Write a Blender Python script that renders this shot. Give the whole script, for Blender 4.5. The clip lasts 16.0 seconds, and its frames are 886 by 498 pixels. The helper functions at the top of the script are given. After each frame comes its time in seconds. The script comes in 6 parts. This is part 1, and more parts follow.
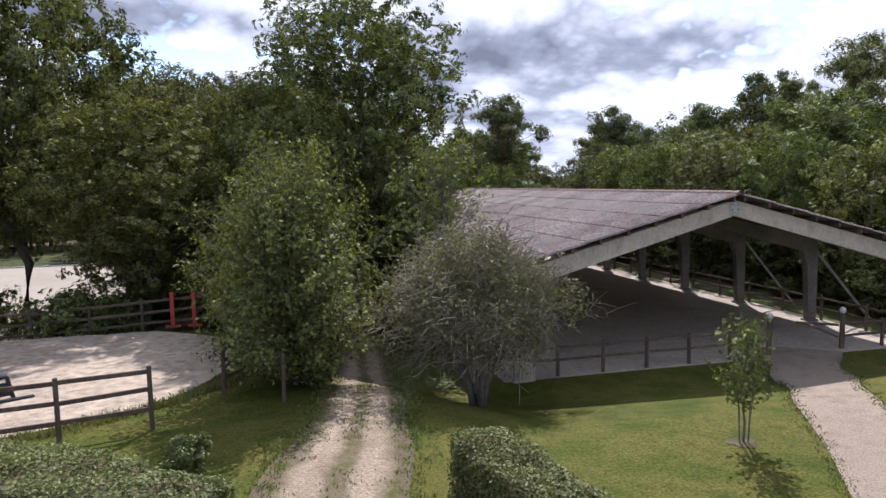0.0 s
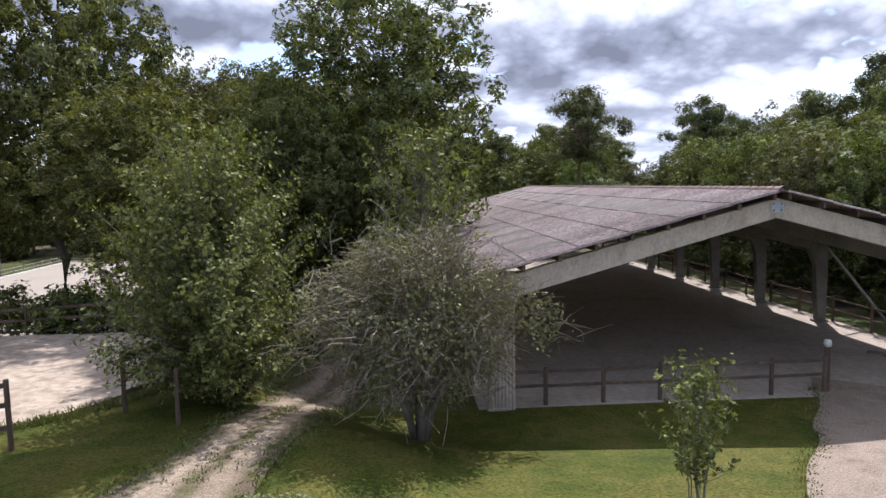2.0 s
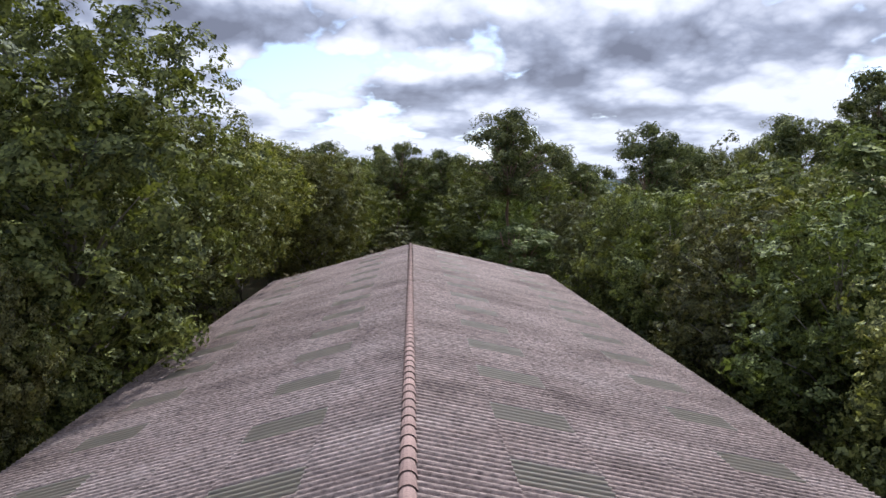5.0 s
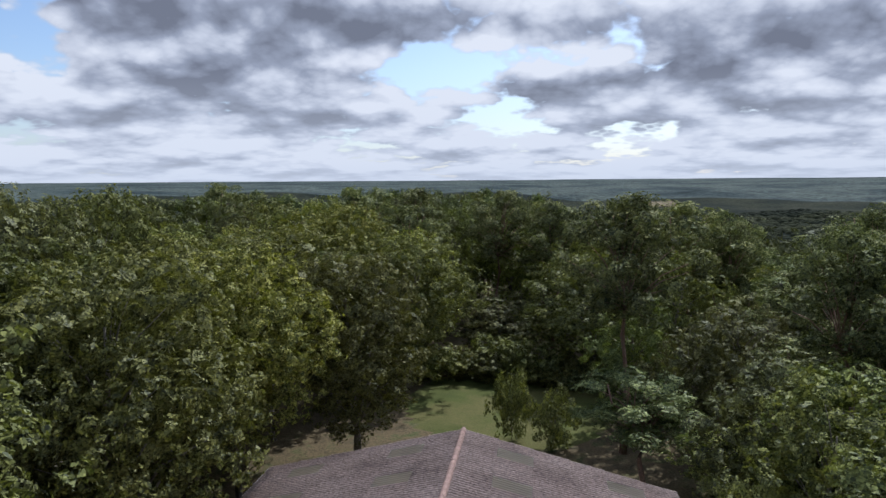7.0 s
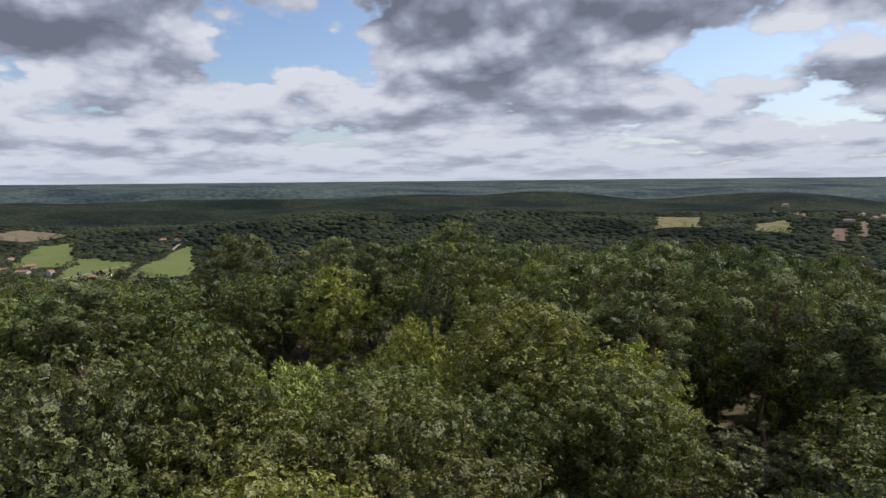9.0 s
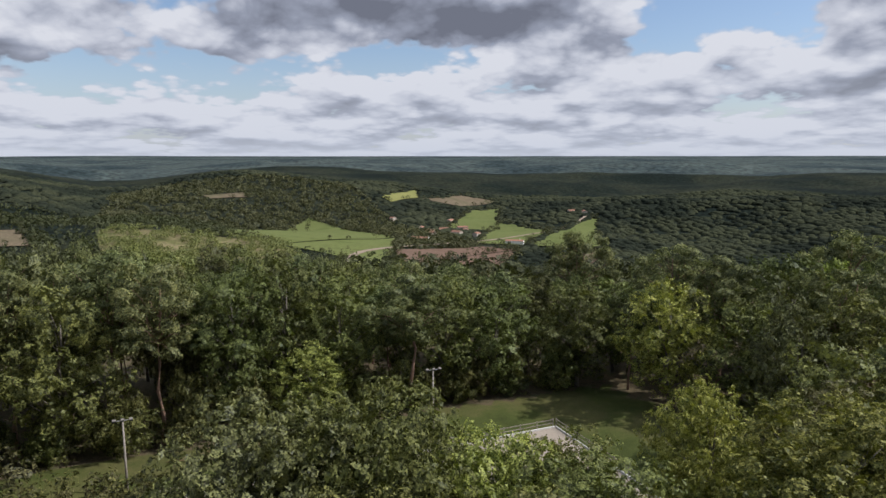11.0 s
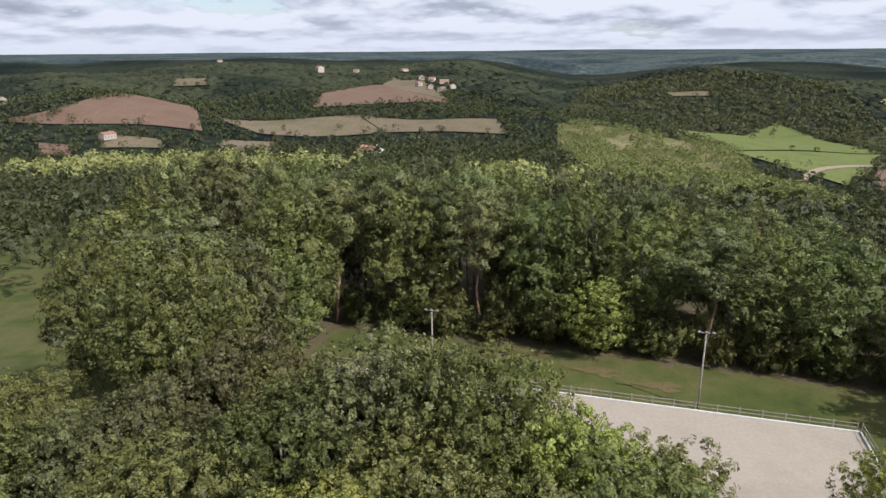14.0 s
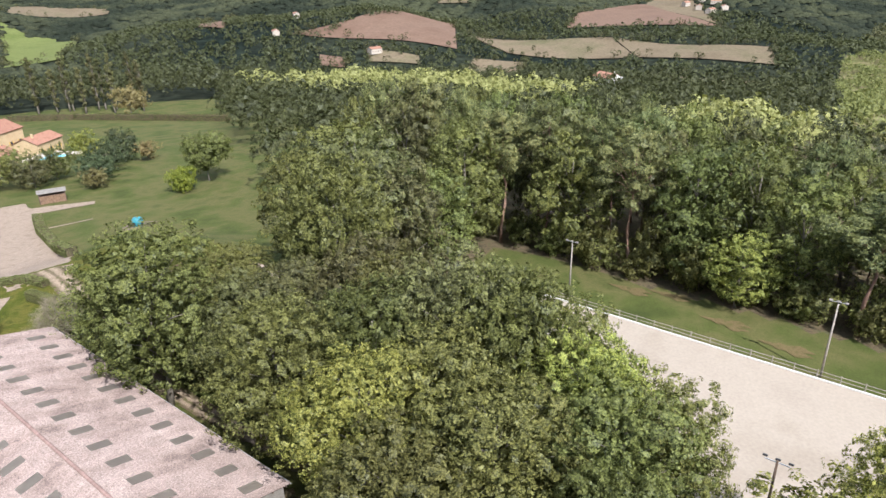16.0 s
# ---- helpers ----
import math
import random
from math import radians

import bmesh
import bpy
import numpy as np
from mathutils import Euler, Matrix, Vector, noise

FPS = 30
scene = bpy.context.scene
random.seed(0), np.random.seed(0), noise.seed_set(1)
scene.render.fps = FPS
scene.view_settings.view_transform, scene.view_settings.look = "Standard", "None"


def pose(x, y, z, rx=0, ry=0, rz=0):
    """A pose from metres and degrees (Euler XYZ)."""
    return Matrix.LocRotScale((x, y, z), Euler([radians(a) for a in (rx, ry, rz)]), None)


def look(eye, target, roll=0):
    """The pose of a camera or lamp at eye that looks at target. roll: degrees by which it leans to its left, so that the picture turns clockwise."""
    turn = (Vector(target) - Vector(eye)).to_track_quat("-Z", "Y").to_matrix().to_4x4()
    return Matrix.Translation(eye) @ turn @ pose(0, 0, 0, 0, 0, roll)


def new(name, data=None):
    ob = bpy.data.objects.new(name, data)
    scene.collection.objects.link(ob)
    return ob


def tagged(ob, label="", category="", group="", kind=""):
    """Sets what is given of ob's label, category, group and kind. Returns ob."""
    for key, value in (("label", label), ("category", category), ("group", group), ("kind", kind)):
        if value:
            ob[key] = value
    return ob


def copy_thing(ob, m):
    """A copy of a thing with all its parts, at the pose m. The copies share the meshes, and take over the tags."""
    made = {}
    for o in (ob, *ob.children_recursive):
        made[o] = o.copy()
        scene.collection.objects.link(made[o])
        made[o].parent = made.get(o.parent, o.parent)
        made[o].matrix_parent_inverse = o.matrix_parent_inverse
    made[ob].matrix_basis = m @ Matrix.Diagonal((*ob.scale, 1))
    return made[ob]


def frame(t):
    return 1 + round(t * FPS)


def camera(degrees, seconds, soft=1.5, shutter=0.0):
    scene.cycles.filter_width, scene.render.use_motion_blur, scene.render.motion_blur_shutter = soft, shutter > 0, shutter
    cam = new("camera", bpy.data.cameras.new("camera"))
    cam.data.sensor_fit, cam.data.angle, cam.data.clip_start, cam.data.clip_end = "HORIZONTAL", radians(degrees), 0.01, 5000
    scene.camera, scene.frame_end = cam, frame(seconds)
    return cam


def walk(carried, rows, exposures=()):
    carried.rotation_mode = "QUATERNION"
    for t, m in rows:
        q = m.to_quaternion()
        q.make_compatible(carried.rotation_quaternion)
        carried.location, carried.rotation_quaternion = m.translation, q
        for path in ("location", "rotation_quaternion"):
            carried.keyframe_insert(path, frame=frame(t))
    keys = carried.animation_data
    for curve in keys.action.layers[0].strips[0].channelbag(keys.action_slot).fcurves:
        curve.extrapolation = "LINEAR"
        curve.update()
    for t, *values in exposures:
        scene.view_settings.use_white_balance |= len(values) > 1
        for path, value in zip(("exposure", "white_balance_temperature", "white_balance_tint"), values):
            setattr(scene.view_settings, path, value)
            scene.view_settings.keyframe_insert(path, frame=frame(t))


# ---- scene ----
cam = camera(67.9, 16.0)
PATH = [
    (0, (-17.606, -22.005, 7.435), (-17.114, -20.077, 7.235), -1.0),
    (0.5, (-16.359, -21.521, 7.311), (-15.964, -19.571, 7.113), -1.0),
    (1, (-15.07, -21.006, 7.197), (-14.772, -19.038, 7.0), -1.0),
    (1.5, (-13.724, -20.411, 7.144), (-13.51, -18.432, 6.946), -1.0),
    (2, (-12.223, -19.706, 7.194), (-12.069, -17.722, 6.997), -1.0),
    (2.5, (-10.335, -18.897, 7.224), (-10.205, -16.911, 7.027), -1.0),
    (3, (-8.004, -17.803, 7.381), (-7.876, -15.817, 7.183), -1.0),
    (3.5, (-5.6, -16.108, 7.815), (-5.469, -14.122, 7.619), -1.0),
    (4, (-3.532, -13.731, 8.407), (-3.4, -11.745, 8.214), -1.2),
    (6.5, (3.391, 3.988, 16.689), (3.242, 5.971, 16.48), -0.3),
    (7, (3.605, 8.538, 18.485), (3.306, 10.504, 18.28), -0.4),
    (7.5, (3.816, 13.002, 20.465), (3.323, 14.93, 20.262), -0.4),
    (8, (3.902, 17.399, 22.584), (3.219, 19.267, 22.377), -0.4),
    (8.5, (4.246, 21.849, 24.602), (3.409, 23.653, 24.394), -0.5),
    (9, (4.585, 25.973, 26.09), (3.523, 27.655, 25.883), -0.5),
    (9.5, (4.798, 29.587, 27.176), (3.479, 31.076, 26.961), -0.4),
    (10, (5.062, 32.572, 28.096), (3.529, 33.837, 27.868), -0.3),
    (12.5, (7.796, 47.208, 32.96), (5.842, 47.272, 32.539), 0.1),
    (13, (8.664, 50.055, 33.907), (6.726, 49.912, 33.433), -0.0),
    (13.5, (9.541, 53.049, 34.808), (7.644, 52.702, 34.28), -0.2),
    (14, (10.484, 56.255, 35.719), (8.645, 55.726, 35.137), -0.4),
    (14.5, (11.331, 59.617, 36.633), (9.562, 58.933, 35.998), -0.5),
    (15, (12.008, 63.167, 37.446), (10.328, 62.328, 36.758), -0.7),
    (15.5, (12.52, 66.801, 38.227), (10.943, 65.817, 37.489), -0.9),
    (16, (12.8, 70.518, 38.923), (11.353, 69.386, 38.133), -0.9),
]
EXPO = [(0.0, 0.68, 5680, 18), (4.0, 0.84, 5720, 16), (6.3, 0.16, 5660, 14), (7.0, 0.18, 5660, 13), (9.0, 0.0, 5920, 14), (12.5, 0.1, 6000, 14), (14.5, 0.48, 5850, 14), (16.0, 0.94, 5800, 14)]
walk(cam, [(t, look(eye, target, roll)) for t, eye, target, roll in PATH], EXPO)

# ---- light ----
SUN_DIR = Vector((0.285, 0.68, 0.777)).normalized()
sun_data = bpy.data.lights.new("sun", "SUN")
sun_data.energy, sun_data.angle, sun_data.color = 5.0, radians(0.6), (1.0, 0.95, 0.86)
SKY = 0.66
sun = new("sun", sun_data)
sun.matrix_world = look(SUN_DIR * 100, (0, 0, 0))


def link(tree, a, b):
    tree.links.new(a, b)


def node(tree, kind, **values):
    n = tree.nodes.new(kind)
    for key, value in values.items():
        if key in n.inputs:
            n.inputs[key].default_value = value
    return n


def math_node(tree, op, a, b=None, clamp=False):
    n = tree.nodes.new("ShaderNodeMath")
    n.operation, n.use_clamp = op, clamp
    for i, v in enumerate((a, b)):
        if v is None:
            continue
        if isinstance(v, (int, float)):
            n.inputs[i].default_value = v
        else:
            tree.links.new(v, n.inputs[i])
    return n.outputs[0]


def ramp_node(tree, fac, stops, interp="LINEAR"):
    n = tree.nodes.new("ShaderNodeValToRGB")
    n.color_ramp.interpolation = interp
    while len(n.color_ramp.elements) < len(stops):
        n.color_ramp.elements.new(0.5)
    for e, (p, c) in zip(n.color_ramp.elements, stops):
        e.position, e.color = p, (*c, 1) if len(c) == 3 else c
    tree.links.new(fac, n.inputs[0])
    return n.outputs[0]


# great clouds (more) and clear gaps (less): direction, half breadth, half height, amount
CLOUDS = [
    ((-0.366, 0.904, 0.225), 0.37, 0.055, 0.26),
    ((-0.718, 0.667, 0.199), 0.085, 0.04, -0.26),
    ((-0.03, 0.984, 0.172), 0.15, 0.026, -0.24),
    ((0.127, 0.982, 0.130), 0.17, 0.036, 0.16),
    ((-0.501, 0.859, 0.108), 0.12, 0.026, 0.12),
    ((-0.928, 0.318, 0.20), 0.26, 0.045, 0.2),
    ((-0.949, 0.284, 0.137), 0.13, 0.02, -0.16),
    ((0.442, 0.878, 0.175), 0.16, 0.036, 0.16),
    ((0.575, 0.795, 0.112), 0.12, 0.02, -0.14),
    ((-0.977, 0.156, 0.15), 0.1, 0.02, 0.12),
    ((0.3, 0.93, 0.23), 0.06, 0.03, -0.14),
]


def make_world():
    w = bpy.data.worlds.new("sky")
    scene.world = w
    w.use_nodes = True
    t = w.node_tree
    t.nodes.clear()
    out = t.nodes.new("ShaderNodeOutputWorld")
    sky = t.nodes.new("ShaderNodeTexSky")
    sky.sky_type, sky.sun_disc = "NISHITA", False
    sky.sun_elevation = math.asin(SUN_DIR.z)
    sky.sun_rotation = math.atan2(SUN_DIR.x, SUN_DIR.y)
    blue = node(t, "ShaderNodeBackground", Strength=0.115)
    t.links.new(sky.outputs[0], blue.inputs[0])
    coord = t.nodes.new("ShaderNodeTexCoord")
    sep = t.nodes.new("ShaderNodeSeparateXYZ")
    t.links.new(coord.outputs["Generated"], sep.inputs[0])
    high = math_node(t, "MAXIMUM", sep.outputs[2], 0.0)

    def dot(v):
        n = t.nodes.new("ShaderNodeVectorMath")
        n.operation = "DOT_PRODUCT"
        n.inputs[1].default_value = v
        t.links.new(coord.outputs["Generated"], n.inputs[0])
        return n.outputs["Value"]

    def blend(fac, a, b):
        n = t.nodes.new("ShaderNodeMixRGB")
        for k, v in ((0, fac), (1, a), (2, b)):
            if isinstance(v, tuple):
                n.inputs[k].default_value = (*v, 1)
            else:
                t.links.new(v, n.inputs[k])
        return n.outputs[0]

    def spread(value, mean, gain):
        return math_node(t, "MULTIPLY", math_node(t, "SUBTRACT", value, mean), gain)

    great = None
    for way, wide, tall, amount in CLOUDS:
        way = Vector(way).normalized()
        side = Vector((way.y, -way.x, 0)).normalized()
        up = side.cross(way)
        u = math_node(t, "POWER", math_node(t, "ABSOLUTE", math_node(t, "MULTIPLY", dot(side), 1 / wide)), 2.0)
        v = math_node(t, "POWER", math_node(t, "ABSOLUTE", math_node(t, "MULTIPLY", dot(up), 1 / tall)), 2.0)
        fore = math_node(t, "GREATER_THAN", dot(way), 0.0)
        g = math_node(t, "MULTIPLY", math_node(t, "EXPONENT", math_node(t, "MULTIPLY", math_node(t, "ADD", u, v), -0.7)), math_node(t, "MULTIPLY", fore, amount))
        great = g if great is None else math_node(t, "ADD", great, g)
    # heaped clouds, smaller and flatter towards the horizon: density here and a little higher up
    def density(rise, detail):
        reach = math_node(t, "ADD", math_node(t, "MULTIPLY", high, rise), 0.05 * rise)
        k = math_node(t, "POWER", reach, -0.38)
        spot = t.nodes.new("ShaderNodeCombineXYZ")
        t.links.new(math_node(t, "MULTIPLY", sep.outputs[0], k), spot.inputs[0])
        t.links.new(math_node(t, "MULTIPLY", sep.outputs[1], k), spot.inputs[1])
        spot.inputs[2].default_value = 4.7
        body = node(t, "ShaderNodeTexNoise", Scale=2.9, Detail=detail, Roughness=0.46)
        t.links.new(spot.outputs[0], body.inputs["Vector"])
        return body.outputs[0], spot.outputs[0]

    here_n, spot = density(1.0, 8.0)
    low_n, _ = density(1.0, 2.5)
    above_n, _ = density(1.16, 2.5)
    puff = node(t, "ShaderNodeTexVoronoi", Scale=13.0, Detail=1.5, Roughness=0.45, Lacunarity=2.3)
    billow = node(t, "ShaderNodeTexNoise", Scale=7.0, Detail=7.0, Roughness=0.56, Distortion=0.35)
    t.links.new(spot, puff.inputs["Vector"]), t.links.new(spot, billow.inputs["Vector"])
    lump = math_node(t, "SUBTRACT", 0.4, puff.outputs["Distance"])
    v = math_node(t, "ADD", spread(here_n, 0.385, 1.0), great)
    v = math_node(t, "ADD", v, math_node(t, "MULTIPLY", math_node(t, "MAXIMUM", math_node(t, "SUBTRACT", 0.17, high), 0.0), 0.95))
    v = math_node(t, "ADD", v, math_node(t, "MULTIPLY", lump, 0.15))
    cover = ramp_node(t, v, [(0.0, (0, 0, 0)), (0.09, (1, 1, 1))], "EASE")
    # tops and thin rims are white, undersides and thick bodies grey
    light = math_node(t, "ADD", math_node(t, "MULTIPLY", math_node(t, "SUBTRACT", low_n, above_n), 3.3), 0.97)
    light = math_node(t, "ADD", light, math_node(t, "MULTIPLY", math_node(t, "MAXIMUM", v, 0.0), -0.9))
    light = math_node(t, "ADD", light, math_node(t, "MULTIPLY", math_node(t, "MAXIMUM", great, 0.0), -1.5))
    light = math_node(t, "ADD", light, math_node(t, "MULTIPLY", math_node(t, "MAXIMUM", math_node(t, "SUBTRACT", 0.2, high), 0.0), 0.5))
    light = math_node(t, "ADD", light, spread(billow.outputs[0], 0.5, 1.0))
    light = math_node(t, "ADD", light, math_node(t, "MULTIPLY", lump, 0.5))
    tone = ramp_node(t, light, [(0.0, (0.25, 0.265, 0.31)), (0.34, (0.46, 0.49, 0.56)), (0.62, (0.82, 0.84, 0.88)), (0.88, (1.08, 1.08, 1.07))])
    haze = ramp_node(t, high, [(0.0, (0.8, 0.8, 0.8)), (0.035, (0.4, 0.4, 0.4)), (0.16, (0, 0, 0))])
    tone = blend(cover, (0.70, 0.78, 0.88), tone)
    tone = blend(haze, tone, (0.88, 0.92, 0.97))
    cover = blend(haze, cover, (1.0, 1.0, 1.0))
    # sunlit clouds are brightest overhead, near the sun
    cloud = node(t, "ShaderNodeBackground")
    t.links.new(math_node(t, "ADD", math_node(t, "MULTIPLY", math_node(t, "MAXIMUM", math_node(t, "SUBTRACT", high, 0.32), 0.0), SKY * 1.7), SKY), cloud.inputs["Strength"])
    t.links.new(tone, cloud.inputs[0])
    mix = t.nodes.new("ShaderNodeMixShader")
    t.links.new(cover, mix.inputs[0]), t.links.new(blue.outputs[0], mix.inputs[1]), t.links.new(cloud.outputs[0], mix.inputs[2])
    t.links.new(mix.outputs[0], out.inputs[0])


make_world()


# ---- materials ----
def material(name, stops, scale=4.0, rough=0.85, detail=6.0, bump=0.2, bump_scale=30.0, fine=0.35, spec=0.3, metal=0.0, space="Object", stretch=(1, 1, 1), spread=0.0):
    """A surface whose colour wanders through the stops at one scale and is broken by a finer grain."""
    m = bpy.data.materials.new(name)
    m.use_nodes = True
    t = m.node_tree
    b = t.nodes["Principled BSDF"]
    b.inputs["Roughness"].default_value, b.inputs["Metallic"].default_value = rough, metal
    b.inputs["Specular IOR Level"].default_value = spec
    coord = t.nodes.new("ShaderNodeTexCoord")
    mapping = node(t, "ShaderNodeMapping", Scale=stretch)
    if space == "World":
        t.links.new(t.nodes.new("ShaderNodeNewGeometry").outputs["Position"], mapping.inputs[0])
    else:
        t.links.new(coord.outputs[space], mapping.inputs[0])
    n1 = node(t, "ShaderNodeTexNoise", Scale=scale, Detail=detail, Roughness=0.6)
    n2 = node(t, "ShaderNodeTexNoise", Scale=bump_scale, Detail=4.0, Roughness=0.65)
    t.links.new(mapping.outputs[0], n1.inputs["Vector"]), t.links.new(mapping.outputs[0], n2.inputs["Vector"])
    k = len(stops) - 1
    col = ramp_node(t, n1.outputs[0], [(0.3 + 0.4 * i / max(k, 1), c) for i, c in enumerate(stops)])
    grain = ramp_node(t, n2.outputs[0], [(0.3, (1 - fine,) * 3), (0.7, (1 + fine * 0.6,) * 3)])
    mul = t.nodes.new("ShaderNodeMixRGB")
    mul.blend_type = "MULTIPLY"
    mul.inputs[0].default_value = 1
    t.links.new(col, mul.inputs[1]), t.links.new(grain, mul.inputs[2])
    last = mul.outputs[0]
    if spread:
        info = t.nodes.new("ShaderNodeObjectInfo")
        hsv = t.nodes.new("ShaderNodeHueSaturation")
        t.links.new(math_node(t, "ADD", math_node(t, "MULTIPLY", info.outputs["Random"], spread), 1 - spread / 2), hsv.inputs["Value"])
        t.links.new(last, hsv.inputs["Color"])
        last = hsv.outputs[0]
    t.links.new(last, b.inputs["Base Color"])
    if bump:
        bn = node(t, "ShaderNodeBump", Strength=bump, Distance=0.05)
        t.links.new(n2.outputs[0], bn.inputs["Height"]), t.links.new(bn.outputs[0], b.inputs["Normal"])
    return m


def leaf_material(name, dark, light, glow, hue=0.04, value=0.55, fine=9.0, cut=0.0, patch=0.35, thin=0.17):
    """Leaves that let light through, varied from leaf to leaf and from tree to tree. cut: leaves to the metre where a card is a spray of several."""
    m = bpy.data.materials.new(name)
    m.use_nodes = True
    t = m.node_tree
    t.nodes.clear()
    out = t.nodes.new("ShaderNodeOutputMaterial")
    geo = t.nodes.new("ShaderNodeNewGeometry")
    info = t.nodes.new("ShaderNodeObjectInfo")
    coord = t.nodes.new("ShaderNodeTexCoord")
    wide = node(t, "ShaderNodeTexNoise", Scale=patch, Detail=2.0)
    t.links.new(coord.outputs["Object"], wide.inputs["Vector"])
    if cut:
        cell = node(t, "ShaderNodeTexVoronoi", Scale=cut, Randomness=1.0)
        t.links.new(coord.outputs["Object"], cell.inputs["Vector"])
        part_col = t.nodes.new("ShaderNodeSeparateColor")
        t.links.new(cell.outputs["Color"], part_col.inputs[0])
        single = part_col.outputs[0]
        solid = math_node(t, "LESS_THAN", cell.outputs["Distance"], 0.6)
    else:
        n = node(t, "ShaderNodeTexNoise", Scale=fine, Detail=3.0, Roughness=0.7)
        t.links.new(coord.outputs["Object"], n.inputs["Vector"])
        single = n.outputs[0]
    pick = math_node(t, "ADD", math_node(t, "MULTIPLY", geo.outputs["Random Per Island"], 0.24), math_node(t, "ADD", math_node(t, "MULTIPLY", single, 0.51), math_node(t, "MULTIPLY", wide.outputs[0], 0.45)))
    col = ramp_node(t, pick, [(0.36, dark), (0.84, light)])
    hsv = t.nodes.new("ShaderNodeHueSaturation")
    t.links.new(math_node(t, "ADD", math_node(t, "MULTIPLY", info.outputs["Random"], hue), 0.5 - hue * 0.42), hsv.inputs["Hue"])
    r2 = math_node(t, "FRACT", math_node(t, "MULTIPLY", info.outputs["Random"], 7.31))
    t.links.new(math_node(t, "ADD", math_node(t, "MULTIPLY", r2, value), 1 - value / 2), hsv.inputs["Value"])
    t.links.new(col, hsv.inputs["Color"])
    d = node(t, "ShaderNodeBsdfDiffuse")
    tr = node(t, "ShaderNodeBsdfTranslucent")
    if cut:
        # each leaf of a spray faces its own way
        off = t.nodes.new("ShaderNodeVectorMath")
        off.operation = "MULTIPLY_ADD"
        off.inputs[1].default_value, off.inputs[2].default_value = (0.9, 0.9, 0.9), (-0.45, -0.45, -0.35)
        t.links.new(cell.outputs["Color"], off.inputs[0])
        own = t.nodes.new("ShaderNodeVectorMath")
        t.links.new(geo.outputs["Normal"], own.inputs[0]), t.links.new(off.outputs[0], own.inputs[1])
        face = t.nodes.new("ShaderNodeVectorMath")
        face.operation = "NORMALIZE"
        t.links.new(own.outputs[0], face.inputs[0])
        t.links.new(face.outputs[0], d.inputs["Normal"]), t.links.new(face.outputs[0], tr.inputs["Normal"])
    gl = node(t, "ShaderNodeBsdfGlossy", Roughness=0.55)
    gl.inputs[0].default_value = (0.7, 0.75, 0.7, 1)
    warm = t.nodes.new("ShaderNodeMixRGB")
    warm.blend_type = "MULTIPLY"
    warm.inputs[0].default_value, warm.inputs[2].default_value = 1, (*glow, 1)
    t.links.new(hsv.outputs[0], warm.inputs[1])
    t.links.new(hsv.outputs[0], d.inputs[0]), t.links.new(warm.outputs[0], tr.inputs[0])
    m1 = node(t, "ShaderNodeMixShader", Fac=thin)
    t.links.new(d.outputs[0], m1.inputs[1]), t.links.new(tr.outputs[0], m1.inputs[2])
    m2 = node(t, "ShaderNodeMixShader", Fac=0.02)
    t.links.new(m1.outputs[0], m2.inputs[1]), t.links.new(gl.outputs[0], m2.inputs[2])
    last = m2.outputs[0]
    if cut:
        clear = node(t, "ShaderNodeBsdfTransparent")
        m3 = t.nodes.new("ShaderNodeMixShader")
        t.links.new(solid, m3.inputs[0]), t.links.new(clear.outputs[0], m3.inputs[1]), t.links.new(last, m3.inputs[2])
        last = m3.outputs[0]
    t.links.new(last, out.inputs[0])
    return m


OAK = leaf_material("oak_leaf", (0.033, 0.037, 0.011), (0.179, 0.179, 0.051), (1.6, 1.7, 0.75), cut=10.0)
OAK_LIGHT = leaf_material("bright_oak_leaf", (0.056, 0.067, 0.014), (0.317, 0.307, 0.072), (1.5, 1.7, 0.6), cut=10.0)
OAK_GREY = leaf_material("grey_oak_leaf", (0.033, 0.033, 0.016), (0.156, 0.150, 0.055), (1.5, 1.5, 0.8), cut=10.0)
PINE = leaf_material("pine_needle", (0.040, 0.051, 0.023), (0.222, 0.221, 0.078), (1.3, 1.5, 0.7), hue=0.03, cut=9.0, thin=0.14)
YOUNG = leaf_material("young_leaf", (0.053, 0.062, 0.017), (0.210, 0.21, 0.056), (1.6, 1.7, 0.7), hue=0.02, value=0.2, cut=12.0)
HAW = leaf_material("hawthorn_leaf", (0.087, 0.082, 0.035), (0.232, 0.216, 0.098), (1.2, 1.2, 0.8), hue=0.02, value=0.1)
BOX = leaf_material("box_leaf", (0.062, 0.072, 0.022), (0.185, 0.19, 0.07), (1.2, 1.3, 0.7), hue=0.02, value=0.1, fine=25)
# leaf of the far woods, darkened in colour for the clouds' shade
FARLEAF = leaf_material("far_leaf", (0.023, 0.026, 0.010), (0.103, 0.104, 0.042), (1.4, 1.5, 0.7), cut=2.6, patch=0.11)
# yellow-green grove leaves, paler still for the sunlight put into their colour
GROVE = leaf_material("sunlit_grove_leaf", (0.140, 0.155, 0.049), (0.349, 0.354, 0.133), (1.4, 1.5, 0.6), cut=2.8)
